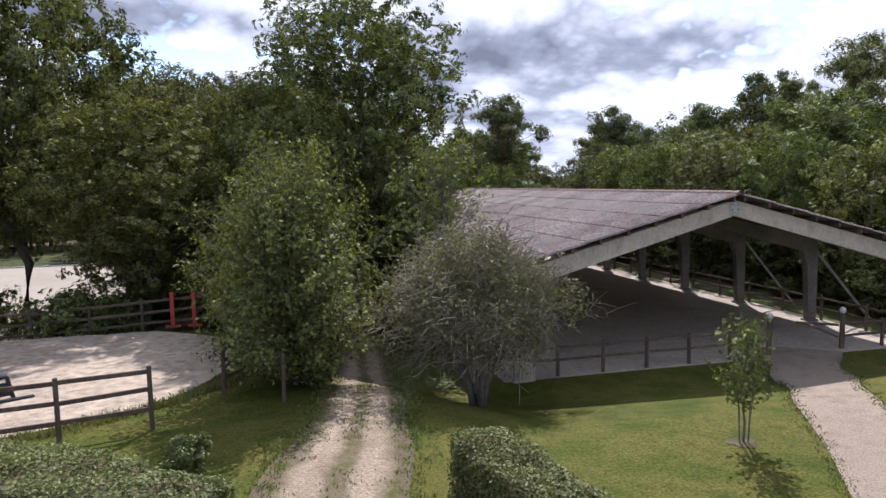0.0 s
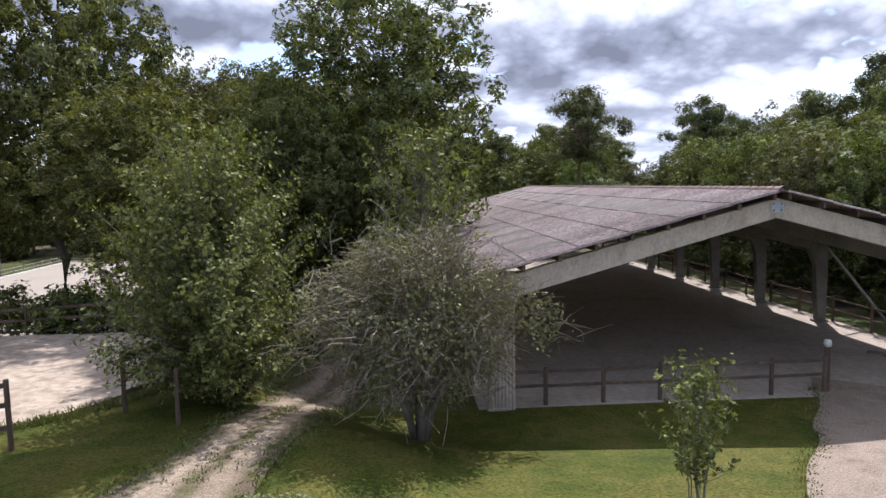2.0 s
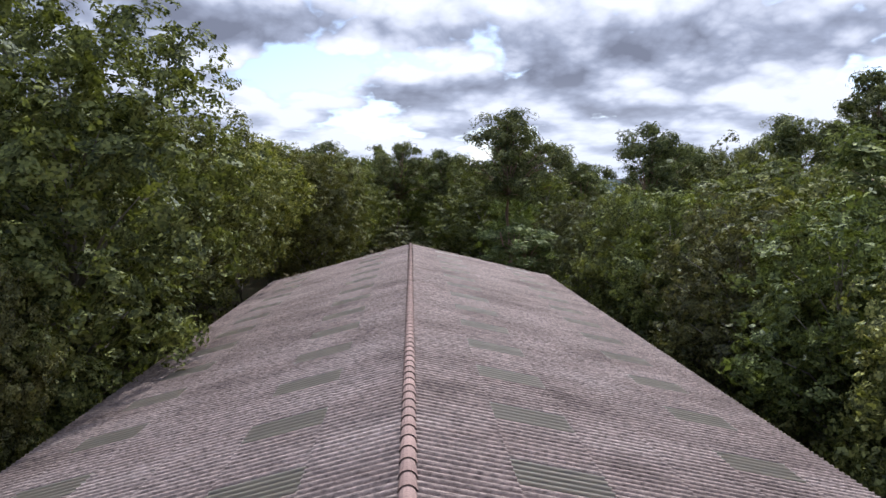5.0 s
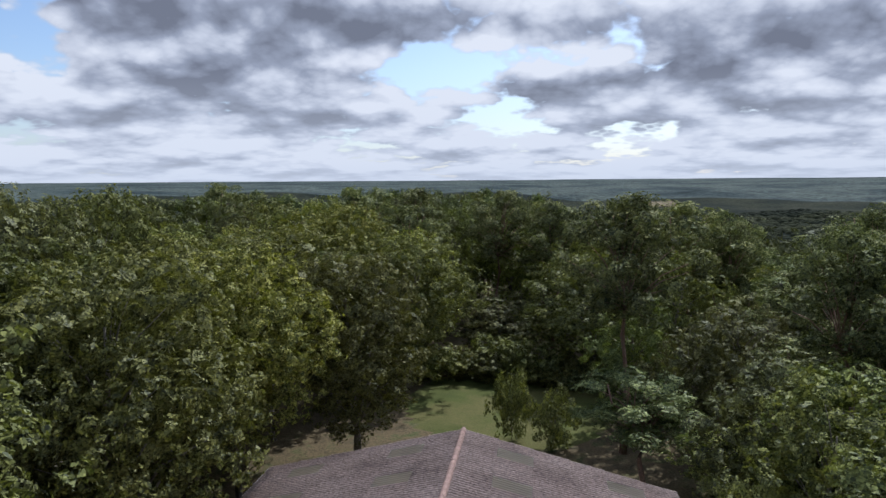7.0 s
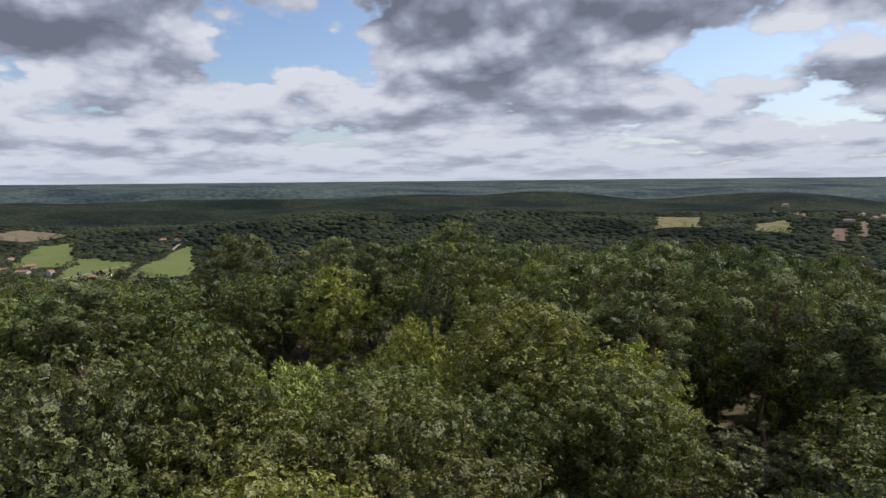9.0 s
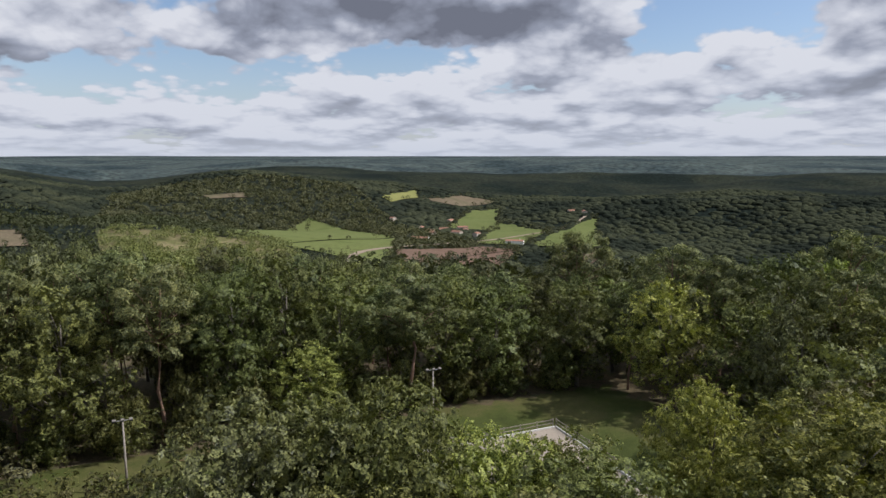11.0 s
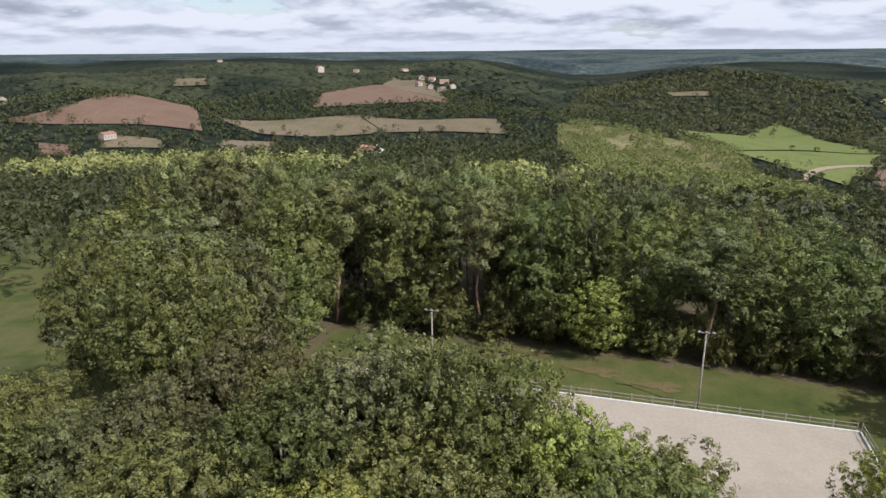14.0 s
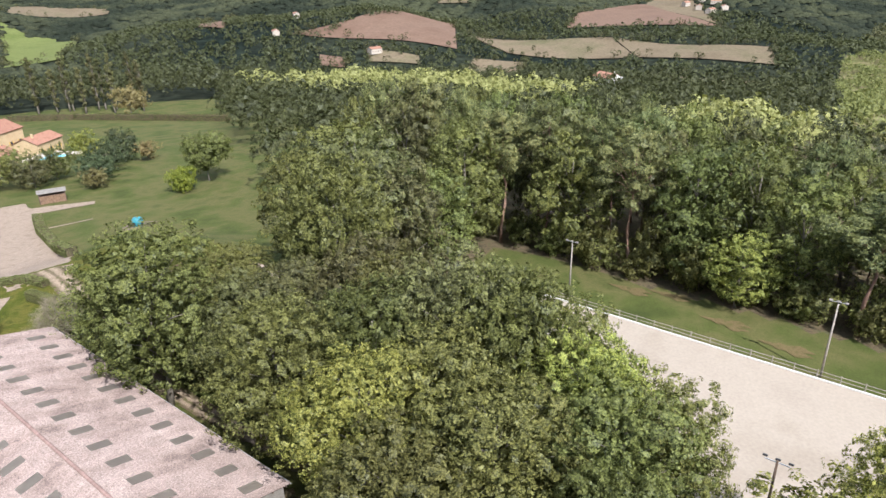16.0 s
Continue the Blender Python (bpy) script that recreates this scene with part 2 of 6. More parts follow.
# coarser sprays for the woods seen from afar
MID = {
    "oak": leaf_material("wood_oak_leaf", (0.031, 0.037, 0.011), (0.170, 0.179, 0.051), (1.6, 1.7, 0.75), cut=7.0),
    "bright": leaf_material("wood_bright_oak_leaf", (0.053, 0.067, 0.014), (0.302, 0.307, 0.072), (1.5, 1.7, 0.6), cut=7.0),
    "grey": leaf_material("wood_grey_oak_leaf", (0.031, 0.033, 0.016), (0.149, 0.150, 0.055), (1.5, 1.5, 0.8), cut=7.0),
    "pine": leaf_material("wood_pine_needle", (0.038, 0.051, 0.023), (0.211, 0.221, 0.078), (1.3, 1.5, 0.7), hue=0.03, cut=7.0, thin=0.14),
}
BARK = material("bark", [(0.10, 0.085, 0.065), (0.2, 0.175, 0.14), (0.14, 0.12, 0.09)], 6, 0.95, bump=0.6, bump_scale=14, stretch=(1, 1, 0.3))
PINEBARK = material("pine_bark", [(0.16, 0.09, 0.06), (0.26, 0.16, 0.11), (0.13, 0.1, 0.08)], 5, 0.95, bump=0.6, bump_scale=12, stretch=(1, 1, 0.35))
GREYTWIG = material("grey_twig", [(0.153, 0.12, 0.083), (0.289, 0.24, 0.176)], 8, 0.95, bump=0.3)
GRASS = material("grass", [(0.042, 0.053, 0.014), (0.062, 0.074, 0.019), (0.092, 0.088, 0.031), (0.05, 0.062, 0.016)], 0.12, 0.95, bump=0.5, bump_scale=9, fine=0.4, spec=0.1)
LAWN = material("lawn", [(0.038, 0.05, 0.006), (0.06, 0.069, 0.009), (0.095, 0.086, 0.017), (0.05, 0.06, 0.008)], 0.6, 0.95, bump=0.6, bump_scale=14, fine=0.6, spec=0.1)
FLOOR = material("forest_floor", [(0.055, 0.05, 0.03), (0.11, 0.085, 0.05), (0.06, 0.075, 0.03)], 0.6, 0.98, bump=0.6, bump_scale=7, fine=0.5, spec=0.05)
SAND = material("sand", [(0.316, 0.246, 0.179), (0.372, 0.297, 0.222), (0.276, 0.212, 0.156)], 0.35, 0.95, bump=1.0, bump_scale=3.2, fine=0.42, spec=0.05)
ARENA = material("arena_sand", [(0.262, 0.219, 0.169), (0.309, 0.263, 0.207), (0.281, 0.237, 0.187)], 0.12, 0.95, bump=0.2, bump_scale=3, fine=0.1, spec=0.1)
BARNSAND = material("barn_sand", [(0.31, 0.26, 0.204), (0.378, 0.318, 0.257), (0.283, 0.234, 0.182)], 0.3, 0.97, bump=0.5, bump_scale=4, fine=0.22, spec=0.05)
GRAVEL = material("gravel", [(0.19, 0.143, 0.103), (0.28, 0.219, 0.163), (0.228, 0.176, 0.13)], 0.7, 0.95, bump=0.8, bump_scale=22, fine=0.45, spec=0.1)
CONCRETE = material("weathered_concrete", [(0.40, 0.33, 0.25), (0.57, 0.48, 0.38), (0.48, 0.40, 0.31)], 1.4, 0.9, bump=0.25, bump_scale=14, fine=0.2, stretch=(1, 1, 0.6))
SHEET = material("fibre_cement", [(0.15, 0.113, 0.095), (0.235, 0.178, 0.152), (0.285, 0.222, 0.192), (0.33, 0.264, 0.23)], 0.45, 0.92, detail=9, bump=0.35, bump_scale=15, fine=0.62, stretch=(0.55, 1.0, 1.0), space="World", spread=0.14)
CLEAR = material("translucent_sheet", [(0.12, 0.105, 0.09), (0.17, 0.15, 0.13)], 1.2, 0.62, bump=0.05, bump_scale=20, fine=0.2, spec=0.3, space="World")


def let_light_through(m, colour, share):
    """Mixes a share of translucence into a sheet's surface."""
    t = m.node_tree
    b, out = t.nodes["Principled BSDF"], t.nodes["Material Output"]
    tr = node(t, "ShaderNodeBsdfTranslucent")
    tr.inputs[0].default_value = (*colour, 1)
    mix = node(t, "ShaderNodeMixShader", Fac=share)
    t.links.new(b.outputs[0], mix.inputs[1]), t.links.new(tr.outputs[0], mix.inputs[2])
    t.links.new(mix.outputs[0], out.inputs[0])


let_light_through(CLEAR, (0.85, 0.82, 0.74), 0.55)
RIDGE = material("ridge_tile", [(0.2, 0.128, 0.105), (0.28, 0.19, 0.16)], 2, 0.9, bump=0.2, spread=0.3)
TIMBER = material("dark_timber", [(0.079, 0.055, 0.039), (0.158, 0.11, 0.078)], 3, 0.9, bump=0.4, bump_scale=20, stretch=(1, 1, 0.25), spread=0.3)
GREYWOOD = material("grey_wood", [(0.22, 0.19, 0.16), (0.36, 0.32, 0.27)], 3, 0.92, bump=0.4, bump_scale=20, spread=0.25)
PALEWOOD = material("pale_board", [(0.5, 0.48, 0.43), (0.62, 0.6, 0.55)], 2, 0.9, bump=0.2)
STEEL = material("galvanised_steel", [(0.42, 0.43, 0.44), (0.55, 0.56, 0.57)], 4, 0.45, bump=0.05, metal=0.7)
BLACK = material("black_plastic", [(0.02, 0.02, 0.022), (0.035, 0.035, 0.037)], 4, 0.5, bump=0.05)
RED = material("red_paint", [(0.42, 0.05, 0.035), (0.5, 0.08, 0.05)], 3, 0.6, bump=0.1)
FIELD_GREEN = material("pasture", [(0.08, 0.101, 0.027), (0.116, 0.132, 0.043), (0.098, 0.116, 0.034)], 0.02, 0.97, bump=0.3, bump_scale=0.3, fine=0.2, spec=0.05)
FIELD_BROWN = material("bare_field", [(0.115, 0.072, 0.049), (0.144, 0.095, 0.066), (0.124, 0.081, 0.058)], 0.015, 0.97, bump=0.3, bump_scale=0.3, fine=0.2, spec=0.05)
FIELD_TAN = material("dry_field", [(0.112, 0.087, 0.053), (0.146, 0.115, 0.073), (0.095, 0.09, 0.045)], 0.015, 0.97, bump=0.3, bump_scale=0.3, fine=0.25, spec=0.05)
FIELD_YELLOW = material("yellow_field", [(0.166, 0.173, 0.054), (0.205, 0.196, 0.068)], 0.02, 0.97, bump=0.3, bump_scale=0.3, fine=0.15, spec=0.05)
WALL = material("lime_render", [(0.45, 0.336, 0.186), (0.54, 0.416, 0.242)], 0.6, 0.95, bump=0.1, spread=0.3)
STONE = material("pale_stone", [(0.36, 0.31, 0.24), (0.48, 0.42, 0.34), (0.4, 0.35, 0.28)], 0.6, 0.95, bump=0.2, spread=0.3)
WHITE = material("white_render", [(0.72, 0.70, 0.66), (0.80, 0.78, 0.74)], 0.6, 0.9, bump=0.1)
TILE = material("clay_tile", [(0.218, 0.099, 0.063), (0.297, 0.152, 0.099), (0.251, 0.132, 0.092)], 0.9, 0.95, bump=0.4, bump_scale=5, spread=0.25)
PANE = material("dark_pane", [(0.03, 0.035, 0.04), (0.05, 0.055, 0.06)], 2, 0.15, bump=0, fine=0.1, spec=0.5)
POOL = material("pool_water", [(0.12, 0.45, 0.52), (0.2, 0.55, 0.6)], 0.5, 0.08, bump=0.1, bump_scale=2, fine=0.1, spec=0.5)
TEAL = material("teal_plastic", [(0.03, 0.17, 0.2), (0.05, 0.22, 0.25)], 2, 0.5, bump=0.05)
EARTH = material("bare_earth", [(0.095, 0.072, 0.045), (0.16, 0.122, 0.083), (0.085, 0.076, 0.036)], 0.8, 0.97, bump=0.7, bump_scale=12, fine=0.45)
LOG = material("firewood", [(0.18, 0.11, 0.07), (0.3, 0.2, 0.13)], 3, 0.95, bump=0.3, spread=0.4)
BLUELEAF = leaf_material("cedar_leaf", (0.023, 0.034, 0.016), (0.079, 0.095, 0.042), (1.2, 1.3, 0.8), cut=5.0)
BAMBOO = leaf_material("bamboo_leaf", (0.063, 0.085, 0.012), (0.210, 0.24, 0.03), (1.3, 1.4, 0.6), cut=8.0)
BROWNLEAF = leaf_material("dry_leaf", (0.095, 0.075, 0.03), (0.210, 0.17, 0.07), (1.3, 1.2, 0.7), cut=5.0)
# darker concrete: the shade under the hall's roof is put into the colour
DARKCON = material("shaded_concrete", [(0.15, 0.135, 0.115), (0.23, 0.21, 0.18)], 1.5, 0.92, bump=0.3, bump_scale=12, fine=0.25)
DRYGRASS = material("dry_grass", [(0.075, 0.07, 0.025), (0.125, 0.095, 0.045), (0.09, 0.08, 0.03)], 0.9, 0.97, bump=0.6, bump_scale=10, fine=0.45, spec=0.05)



def drive_material():
    """Bare earth with two pale gravel tracks, grass between them and at the sides."""
    m = material("worn_drive", [(0.21, 0.158, 0.106), (0.31, 0.24, 0.168), (0.25, 0.19, 0.13)], 0.9, 0.97, bump=0.8, bump_scale=16, fine=0.5, spec=0.08, space="World")
    t = m.node_tree
    b = t.nodes["Principled BSDF"]
    pale = b.inputs["Base Color"].links[0].from_socket
    where = t.nodes.new("ShaderNodeNewGeometry").outputs["Position"]
    uv = t.nodes.new("ShaderNodeUVMap")
    uv.uv_map = "across"
    sep = t.nodes.new("ShaderNodeSeparateXYZ")
    t.links.new(uv.outputs[0], sep.inputs[0])
    wander = node(t, "ShaderNodeTexNoise", Scale=1.1, Detail=5.0, Roughness=0.65)
    patch = node(t, "ShaderNodeTexNoise", Scale=2.3, Detail=6.0, Roughness=0.7)
    t.links.new(where, wander.inputs["Vector"]), t.links.new(where, patch.inputs["Vector"])
    u = math_node(t, "ADD", sep.outputs[0], math_node(t, "MULTIPLY", math_node(t, "SUBTRACT", wander.outputs[0], 0.5), 0.26))
    track = ramp_node(t, u, [(0.1, (0, 0, 0)), (0.26, (1, 1, 1)), (0.38, (0.9, 0.9, 0.9)), (0.46, (0.12, 0.12, 0.12)), (0.54, (0.12, 0.12, 0.12)), (0.62, (0.9, 0.9, 0.9)), (0.74, (1, 1, 1)), (0.9, (0, 0, 0))])
    rest = ramp_node(t, patch.outputs[0], [(0.36, (0.085, 0.062, 0.038)), (0.48, (0.125, 0.095, 0.06)), (0.58, (0.07, 0.07, 0.02)), (0.7, (0.06, 0.072, 0.014))])
    mix = t.nodes.new("ShaderNodeMixRGB")
    t.links.new(track, mix.inputs[0]), t.links.new(rest, mix.inputs[1]), t.links.new(pale, mix.inputs[2])
    t.links.new(mix.outputs[0], b.inputs["Base Color"])
    return m


DRIVE = drive_material()

# ---- building helpers ----
def part(name, data, mat, parent=None, label="", smooth=False):
    """Links a mesh or bmesh as one object, under a thing if one is given."""
    if isinstance(data, bmesh.types.BMesh):
        me = bpy.data.meshes.new(name)
        data.to_mesh(me)
        data.free()
    else:
        me = data
    if mat and not me.materials:
        me.materials.append(mat)
    if smooth:
        me.polygons.foreach_set("use_smooth", [True] * len(me.polygons))
    ob = new(name, me)
    if parent:
        ob.parent = parent
    if label:
        ob["label"] = label
    return ob


def mesh_of(name, verts, faces, mat=None, smooth=False):
    me = bpy.data.meshes.new(name)
    me.from_pydata([tuple(v) for v in verts], [], [tuple(int(i) for i in f) for f in faces])
    if mat:
        me.materials.append(mat)
    if smooth:
        me.polygons.foreach_set("use_smooth", [True] * len(me.polygons))
    return me


def quads_mesh(name, verts, mat):
    """Verts in fours, each four one loose quad."""
    n = len(verts) // 4
    me = bpy.data.meshes.new(name)
    me.vertices.add(4 * n), me.loops.add(4 * n), me.polygons.add(n)
    me.vertices.foreach_set("co", np.asarray(verts, np.float32).ravel())
    me.loops.foreach_set("vertex_index", np.arange(4 * n, dtype=np.int32))
    me.polygons.foreach_set("loop_start", np.arange(0, 4 * n, 4, dtype=np.int32))
    me.materials.append(mat)
    me.update(calc_edges=True)
    return me


def box(bm, c, size, rot=None, bevel=0.0):
    """A bevelled box into bm."""
    m = Matrix.Translation(c) @ (rot.to_4x4() if rot else Matrix()) @ Matrix.Diagonal((*size, 1))
    made = bmesh.ops.create_cube(bm, size=1, matrix=m)["verts"]
    if bevel:
        edges = list({e for v in made for e in v.link_edges})
        bmesh.ops.bevel(bm, geom=edges, offset=bevel, segments=1, affect="EDGES")


def beam(bm, a, b, w, h, bevel=0.01):
    """A bar of section w by h from a to b."""
    a, b = Vector(a), Vector(b)
    q = (b - a).to_track_quat("X", "Z").to_matrix()
    box(bm, (a + b) / 2, ((b - a).length, w, h), q, bevel)


def tube(bm, pts, radii, sides=7):
    """A tapered round bar along pts."""
    rings = []
    for i, p in enumerate(pts):
        p = Vector(p)
        d = Vector(pts[min(i + 1, len(pts) - 1)]) - Vector(pts[max(i - 1, 0)])
        q = d.to_track_quat("Z", "Y")
        rings.append([bm.verts.new(p + q @ Vector((math.cos(2 * math.pi * k / sides), math.sin(2 * math.pi * k / sides), 0)) * radii[i]) for k in range(sides)])
    for r0, r1 in zip(rings, rings[1:]):
        for k in range(sides):
            bm.faces.new((r0[k], r0[(k + 1) % sides], r1[(k + 1) % sides], r1[k]))
    bm.faces.new(rings[-1])
    bm.faces.new(rings[0][::-1])


def empty(name, m, label, category, group="", kind=""):
    e = new(name)
    e.matrix_basis = m
    e.empty_display_size = 0.2
    return tagged(e, label, category, group, kind)


# ---- the land ----
AZ = [-180, -75, -38, -14, -3, 8, 30, 65, 110, 180]
RAD = [0, 120, 300, 650, 1100, 1700, 2800, 4700]
LAND = [
    [0, -2, -15, -50, -70, -50, -20, 12],
    [0, -9, -22, -45, -40, -20, -5, 14],
    [0, -8, -25, -70, -35, -5, 5, 16],
    [0, -7, -27, -60, -25, 0, 4, 16],
    [0, -7, -28, -57, -66, -62, -30, 15],
    [0, -7, -33, -70, -98, -14, -6, 16],
    [0, -6, -40, -98, -102, -78, 4, 18],
    [0, -4, -32, -82, -84, -55, -12, 18],
    [0, -4, -28, -60, -82, -70, -30, 16],
    [0, -2, -15, -50, -70, -50, -20, 12],
]
CX, CY = -15.0, 30.0
rng = np.random.default_rng(5)
WAVES = [(rng.uniform(0, 6.28), rng.uniform(0, 6.28), s) for s in (900, 900, 620, 620, 430, 430, 300, 300, 210, 210)]


def smooth01(t):
    t = np.clip(t, 0, 1)
    return t * t * (3 - 2 * t)


def in_box(x, y, x0, x1, y0, y1, soft):
    """1 inside the box, falling to 0 over soft metres outside."""
    dx = np.maximum(np.maximum(x0 - x, x - x1), 0)
    dy = np.maximum(np.maximum(y0 - y, y - y1), 0)
    return 1 - smooth01(np.hypot(dx, dy) / soft)


def ground_z(x, y):
    """The height of the land."""
    x, y = np.asarray(x, float), np.asarray(y, float)
    dx, dy = x - CX, y - CY
    r = np.hypot(dx, dy)
    a = np.degrees(np.arctan2(dy, -dx))
    table = np.array(LAND, float)
    ai = np.clip(np.searchsorted(AZ, a, "right") - 1, 0, len(AZ) - 2)
    ri = np.clip(np.searchsorted(RAD, r, "right") - 1, 0, len(RAD) - 2)
    azs, rs = np.array(AZ, float), np.array(RAD, float)
    u = smooth01((a - azs[ai]) / (azs[ai + 1] - azs[ai]))
    v = np.clip((r - rs[ri]) / (rs[ri + 1] - rs[ri]), 0, 1.4)
    v = np.where(v < 1, 0.5 * v + 0.5 * smooth01(v), v)
    z = (table[ai, ri] * (1 - u) + table[ai + 1, ri] * u) * (1 - v) + (table[ai, ri + 1] * (1 - u) + table[ai + 1, ri + 1] * u) * v
    wob = sum(np.sin((dx * np.cos(p) + dy * np.sin(p)) * 6.283 / s + q) * s / 900 for p, q, s in WAVES)
    flat = np.exp(-(((a - 22) / 22) ** 2 + ((r - 950) / 380) ** 2))
    z = z + wob * 10 * smooth01((r - 250) / 900) * (1 - 0.85 * flat) * (1 - 0.5 * smooth01((r - 1100) / 500)) * (1 - 0.92 * smooth01((r - 2300) / 1500))
    # yard in front of the hall, hall floor, sand arena
    z = z * (1 - in_box(x, y, -26, 14, -18, 46, 30))
    lane = smooth01((-x - 10) / 5.0)
    yard = smooth01((3.5 * lane - y) / 9.0) * (1 - smooth01((-y - 18) / 26)) * in_box(x, y, -36, 14, -60, 20, 18)
    z = z + (1.15 + 0.45 * lane) * yard - 0.6 * lane * smooth01((y - 3) / 9) * in_box(x, y, -18, -11, 3, 45, 6)
    k = in_box(x, y, -9.5, 11, 0.8, 39, 6)
    z = z * (1 - k)
    k = in_box(x, y, -61, -30, 21, 82, 10)
    z = z * (1 - k) + -3.5 * k
    k = in_box(x, y, -36, -18.5, -4, 7, 4.5)
    z = z * (1 - k) + 1.4 * k
    return z


def gz(x, y):
    return float(ground_z(x, y))


def sheet(name, rows, mat, lift, label, category="ground", kind="structure"):
    """A sheet laid over the land. rows: lists of (x, y), all of one length."""
    n = len(rows[0])
    xy = np.array(rows, float).reshape(-1, 2)
    z = ground_z(xy[:, 0], xy[:, 1]) + lift
    verts = np.column_stack([xy, z])
    faces = [(i * n + j, i * n + j + 1, (i + 1) * n + j + 1, (i + 1) * n + j) for i in range(len(rows) - 1) for j in range(n - 1)]
    me = mesh_of(name, verts, faces, mat, True)
    return tagged(part(name, me, mat), label, category, "", kind)


def four_corner(p, nu, nv):
    """A grid of points between four corners, its rim slightly uneven."""
    p = [np.array(q, float) for q in p]
    size = np.linalg.norm(p[2] - p[0])
    rows = []
    for i in range(nv + 1):
        v = i / nv
        row = []
        for j in range(nu + 1):
            u = j / nu
            q = (p[0] * (1 - u) + p[1] * u) * (1 - v) + (p[3] * (1 - u) + p[2] * u) * v
            q = q + size * 0.003 * np.array([math.sin(9 * v + 3 * u + p[0][0]), math.sin(8 * u + 2 * v + p[0][1])])
            row.append(tuple(q))
        rows.append(row)
    return rows


def disc_rows(cx, cy, rx, ry, n=48, rings=10, wob=0.05, seed=0):
    rows = []
    for i in range(rings + 1):
        k = i / rings
        rows.append([(cx + rx * k * math.cos(a) * (1 + wob * math.sin(3 * a + seed) + wob * 0.7 * math.sin(7 * a + 2 * seed)), cy + ry * k * math.sin(a) * (1 + wob * math.sin(3 * a + seed) + wob * 0.7 * math.sin(7 * a + 2 * seed))) for a in [2 * math.pi * j / n for j in range(n + 1)]])
    return rows


def strip_rows(points, widths, step=1.0):
    """Cross rows of a lane along points, with its widths."""
    pts = [np.array(p, float) for p in points]
    out = []
    for i in range(len(pts) - 1):
        m = max(1, int(np.linalg.norm(pts[i + 1] - pts[i]) / step))
        for k in range(m + (i == len(pts) - 2)):
            u = k / m
            p0, p1, p2, p3 = pts[max(i - 1, 0)], pts[i], pts[i + 1], pts[min(i + 2, len(pts) - 1)]
            q = 0.5 * (2 * p1 + (p2 - p0) * u + (2 * p0 - 5 * p1 + 4 * p2 - p3) * u * u + (3 * p1 - p0 - 3 * p2 + p3) * u ** 3)
            t = 0.5 * ((p2 - p0) + 2 * (2 * p0 - 5 * p1 + 4 * p2 - p3) * u + 3 * (3 * p1 - p0 - 3 * p2 + p3) * u * u)
            t = t / max(np.linalg.norm(t), 1e-6)
            s = np.array([t[1], -t[0]])
            w = widths[i] * (1 - u) + widths[i + 1] * u
            w *= 1 + 0.05 * math.sin(q[1] * 1.3) + 0.04 * math.sin(q[0] * 2.1)
            out.append([tuple(q + s * w * f) for f in (-0.5, -0.3, -0.1, 0.1, 0.3, 0.5)])
    return out


def make_ground():
    radii = [0.0]
    while radii[-1] < 4950:
        radii.append(radii[-1] + max(1.1, radii[-1] * 0.032))
    n = 360
    ang = np.linspace(0, 2 * np.pi, n, endpoint=False)
    rr, aa = np.meshgrid(radii[1:], ang, indexing="ij")
    x, y = CX + rr * np.cos(aa), CY + rr * np.sin(aa)
    z = ground_z(x, y)
    verts = np.column_stack([x.ravel(), y.ravel(), z.ravel()]).tolist() + [[CX, CY, gz(CX, CY)]]
    m = len(radii) - 1
    faces = [(i * n + j, (i + 1) * n + j, (i + 1) * n + (j + 1) % n, i * n + (j + 1) % n) for i in range(m - 1) for j in range(n)]
    faces += [(m * n, j, (j + 1) % n) for j in range(n)]
    me = mesh_of("ground", verts, faces, None, True)
    me.materials.append(GRASS), me.materials.append(FLOOR), me.materials.append(FARWOOD), me.materials.append(HAZED)
    idx = []
    for f in faces:
        c = np.mean([verts[i][:2] for i in f], axis=0)
        r = math.hypot(c[0] - CX, c[1] - CY)
        # past 2350 m the land takes the colour with haze put in
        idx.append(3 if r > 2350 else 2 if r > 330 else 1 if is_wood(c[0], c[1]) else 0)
    me.polygons.foreach_set("material_index", idx)
    tagged(part("ground", me, None), "grassy ground and wooded hills reaching to the horizon", "ground", "", "structure")


def is_wood(x, y):
    """Whether the plan has woodland at a place near the hall."""
    if -11 < x < 11.5 and -3 < y < 42:
        return False
    if -71 < x < -29.5 and 17 < y < 97:
        return False
    if ((x - 1.0) / 9) ** 2 + ((y - 65) / 13) ** 2 < 1:
        return False
    if y < 9 and x < 13:
        return x < -66 and y > -14 - (x + 66) * 0.3 or (-34 < x < -24 and y > 3 and False)
    if y < -6:
        return x > 24
    if -17.2 < x < -12.2 and y < 40:
        return False
    if -36 < x < -17 and y < 14:
        return False
    return True


# land under far woods: cloud shade and sun put into dark and pale patches
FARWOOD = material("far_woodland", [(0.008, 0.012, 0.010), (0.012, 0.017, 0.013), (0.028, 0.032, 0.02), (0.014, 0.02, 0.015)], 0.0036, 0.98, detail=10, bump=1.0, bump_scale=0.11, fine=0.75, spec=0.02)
# hills near the horizon: bluish haze is put into the base colour
HAZED = material("hazed_hills", [(0.014, 0.022, 0.024), (0.036, 0.05, 0.05), (0.072, 0.088, 0.078), (0.022, 0.033, 0.036)], 0.0025, 0.98, detail=10, bump=0.8, bump_scale=0.05, fine=0.7, spec=0.02)
make_ground()

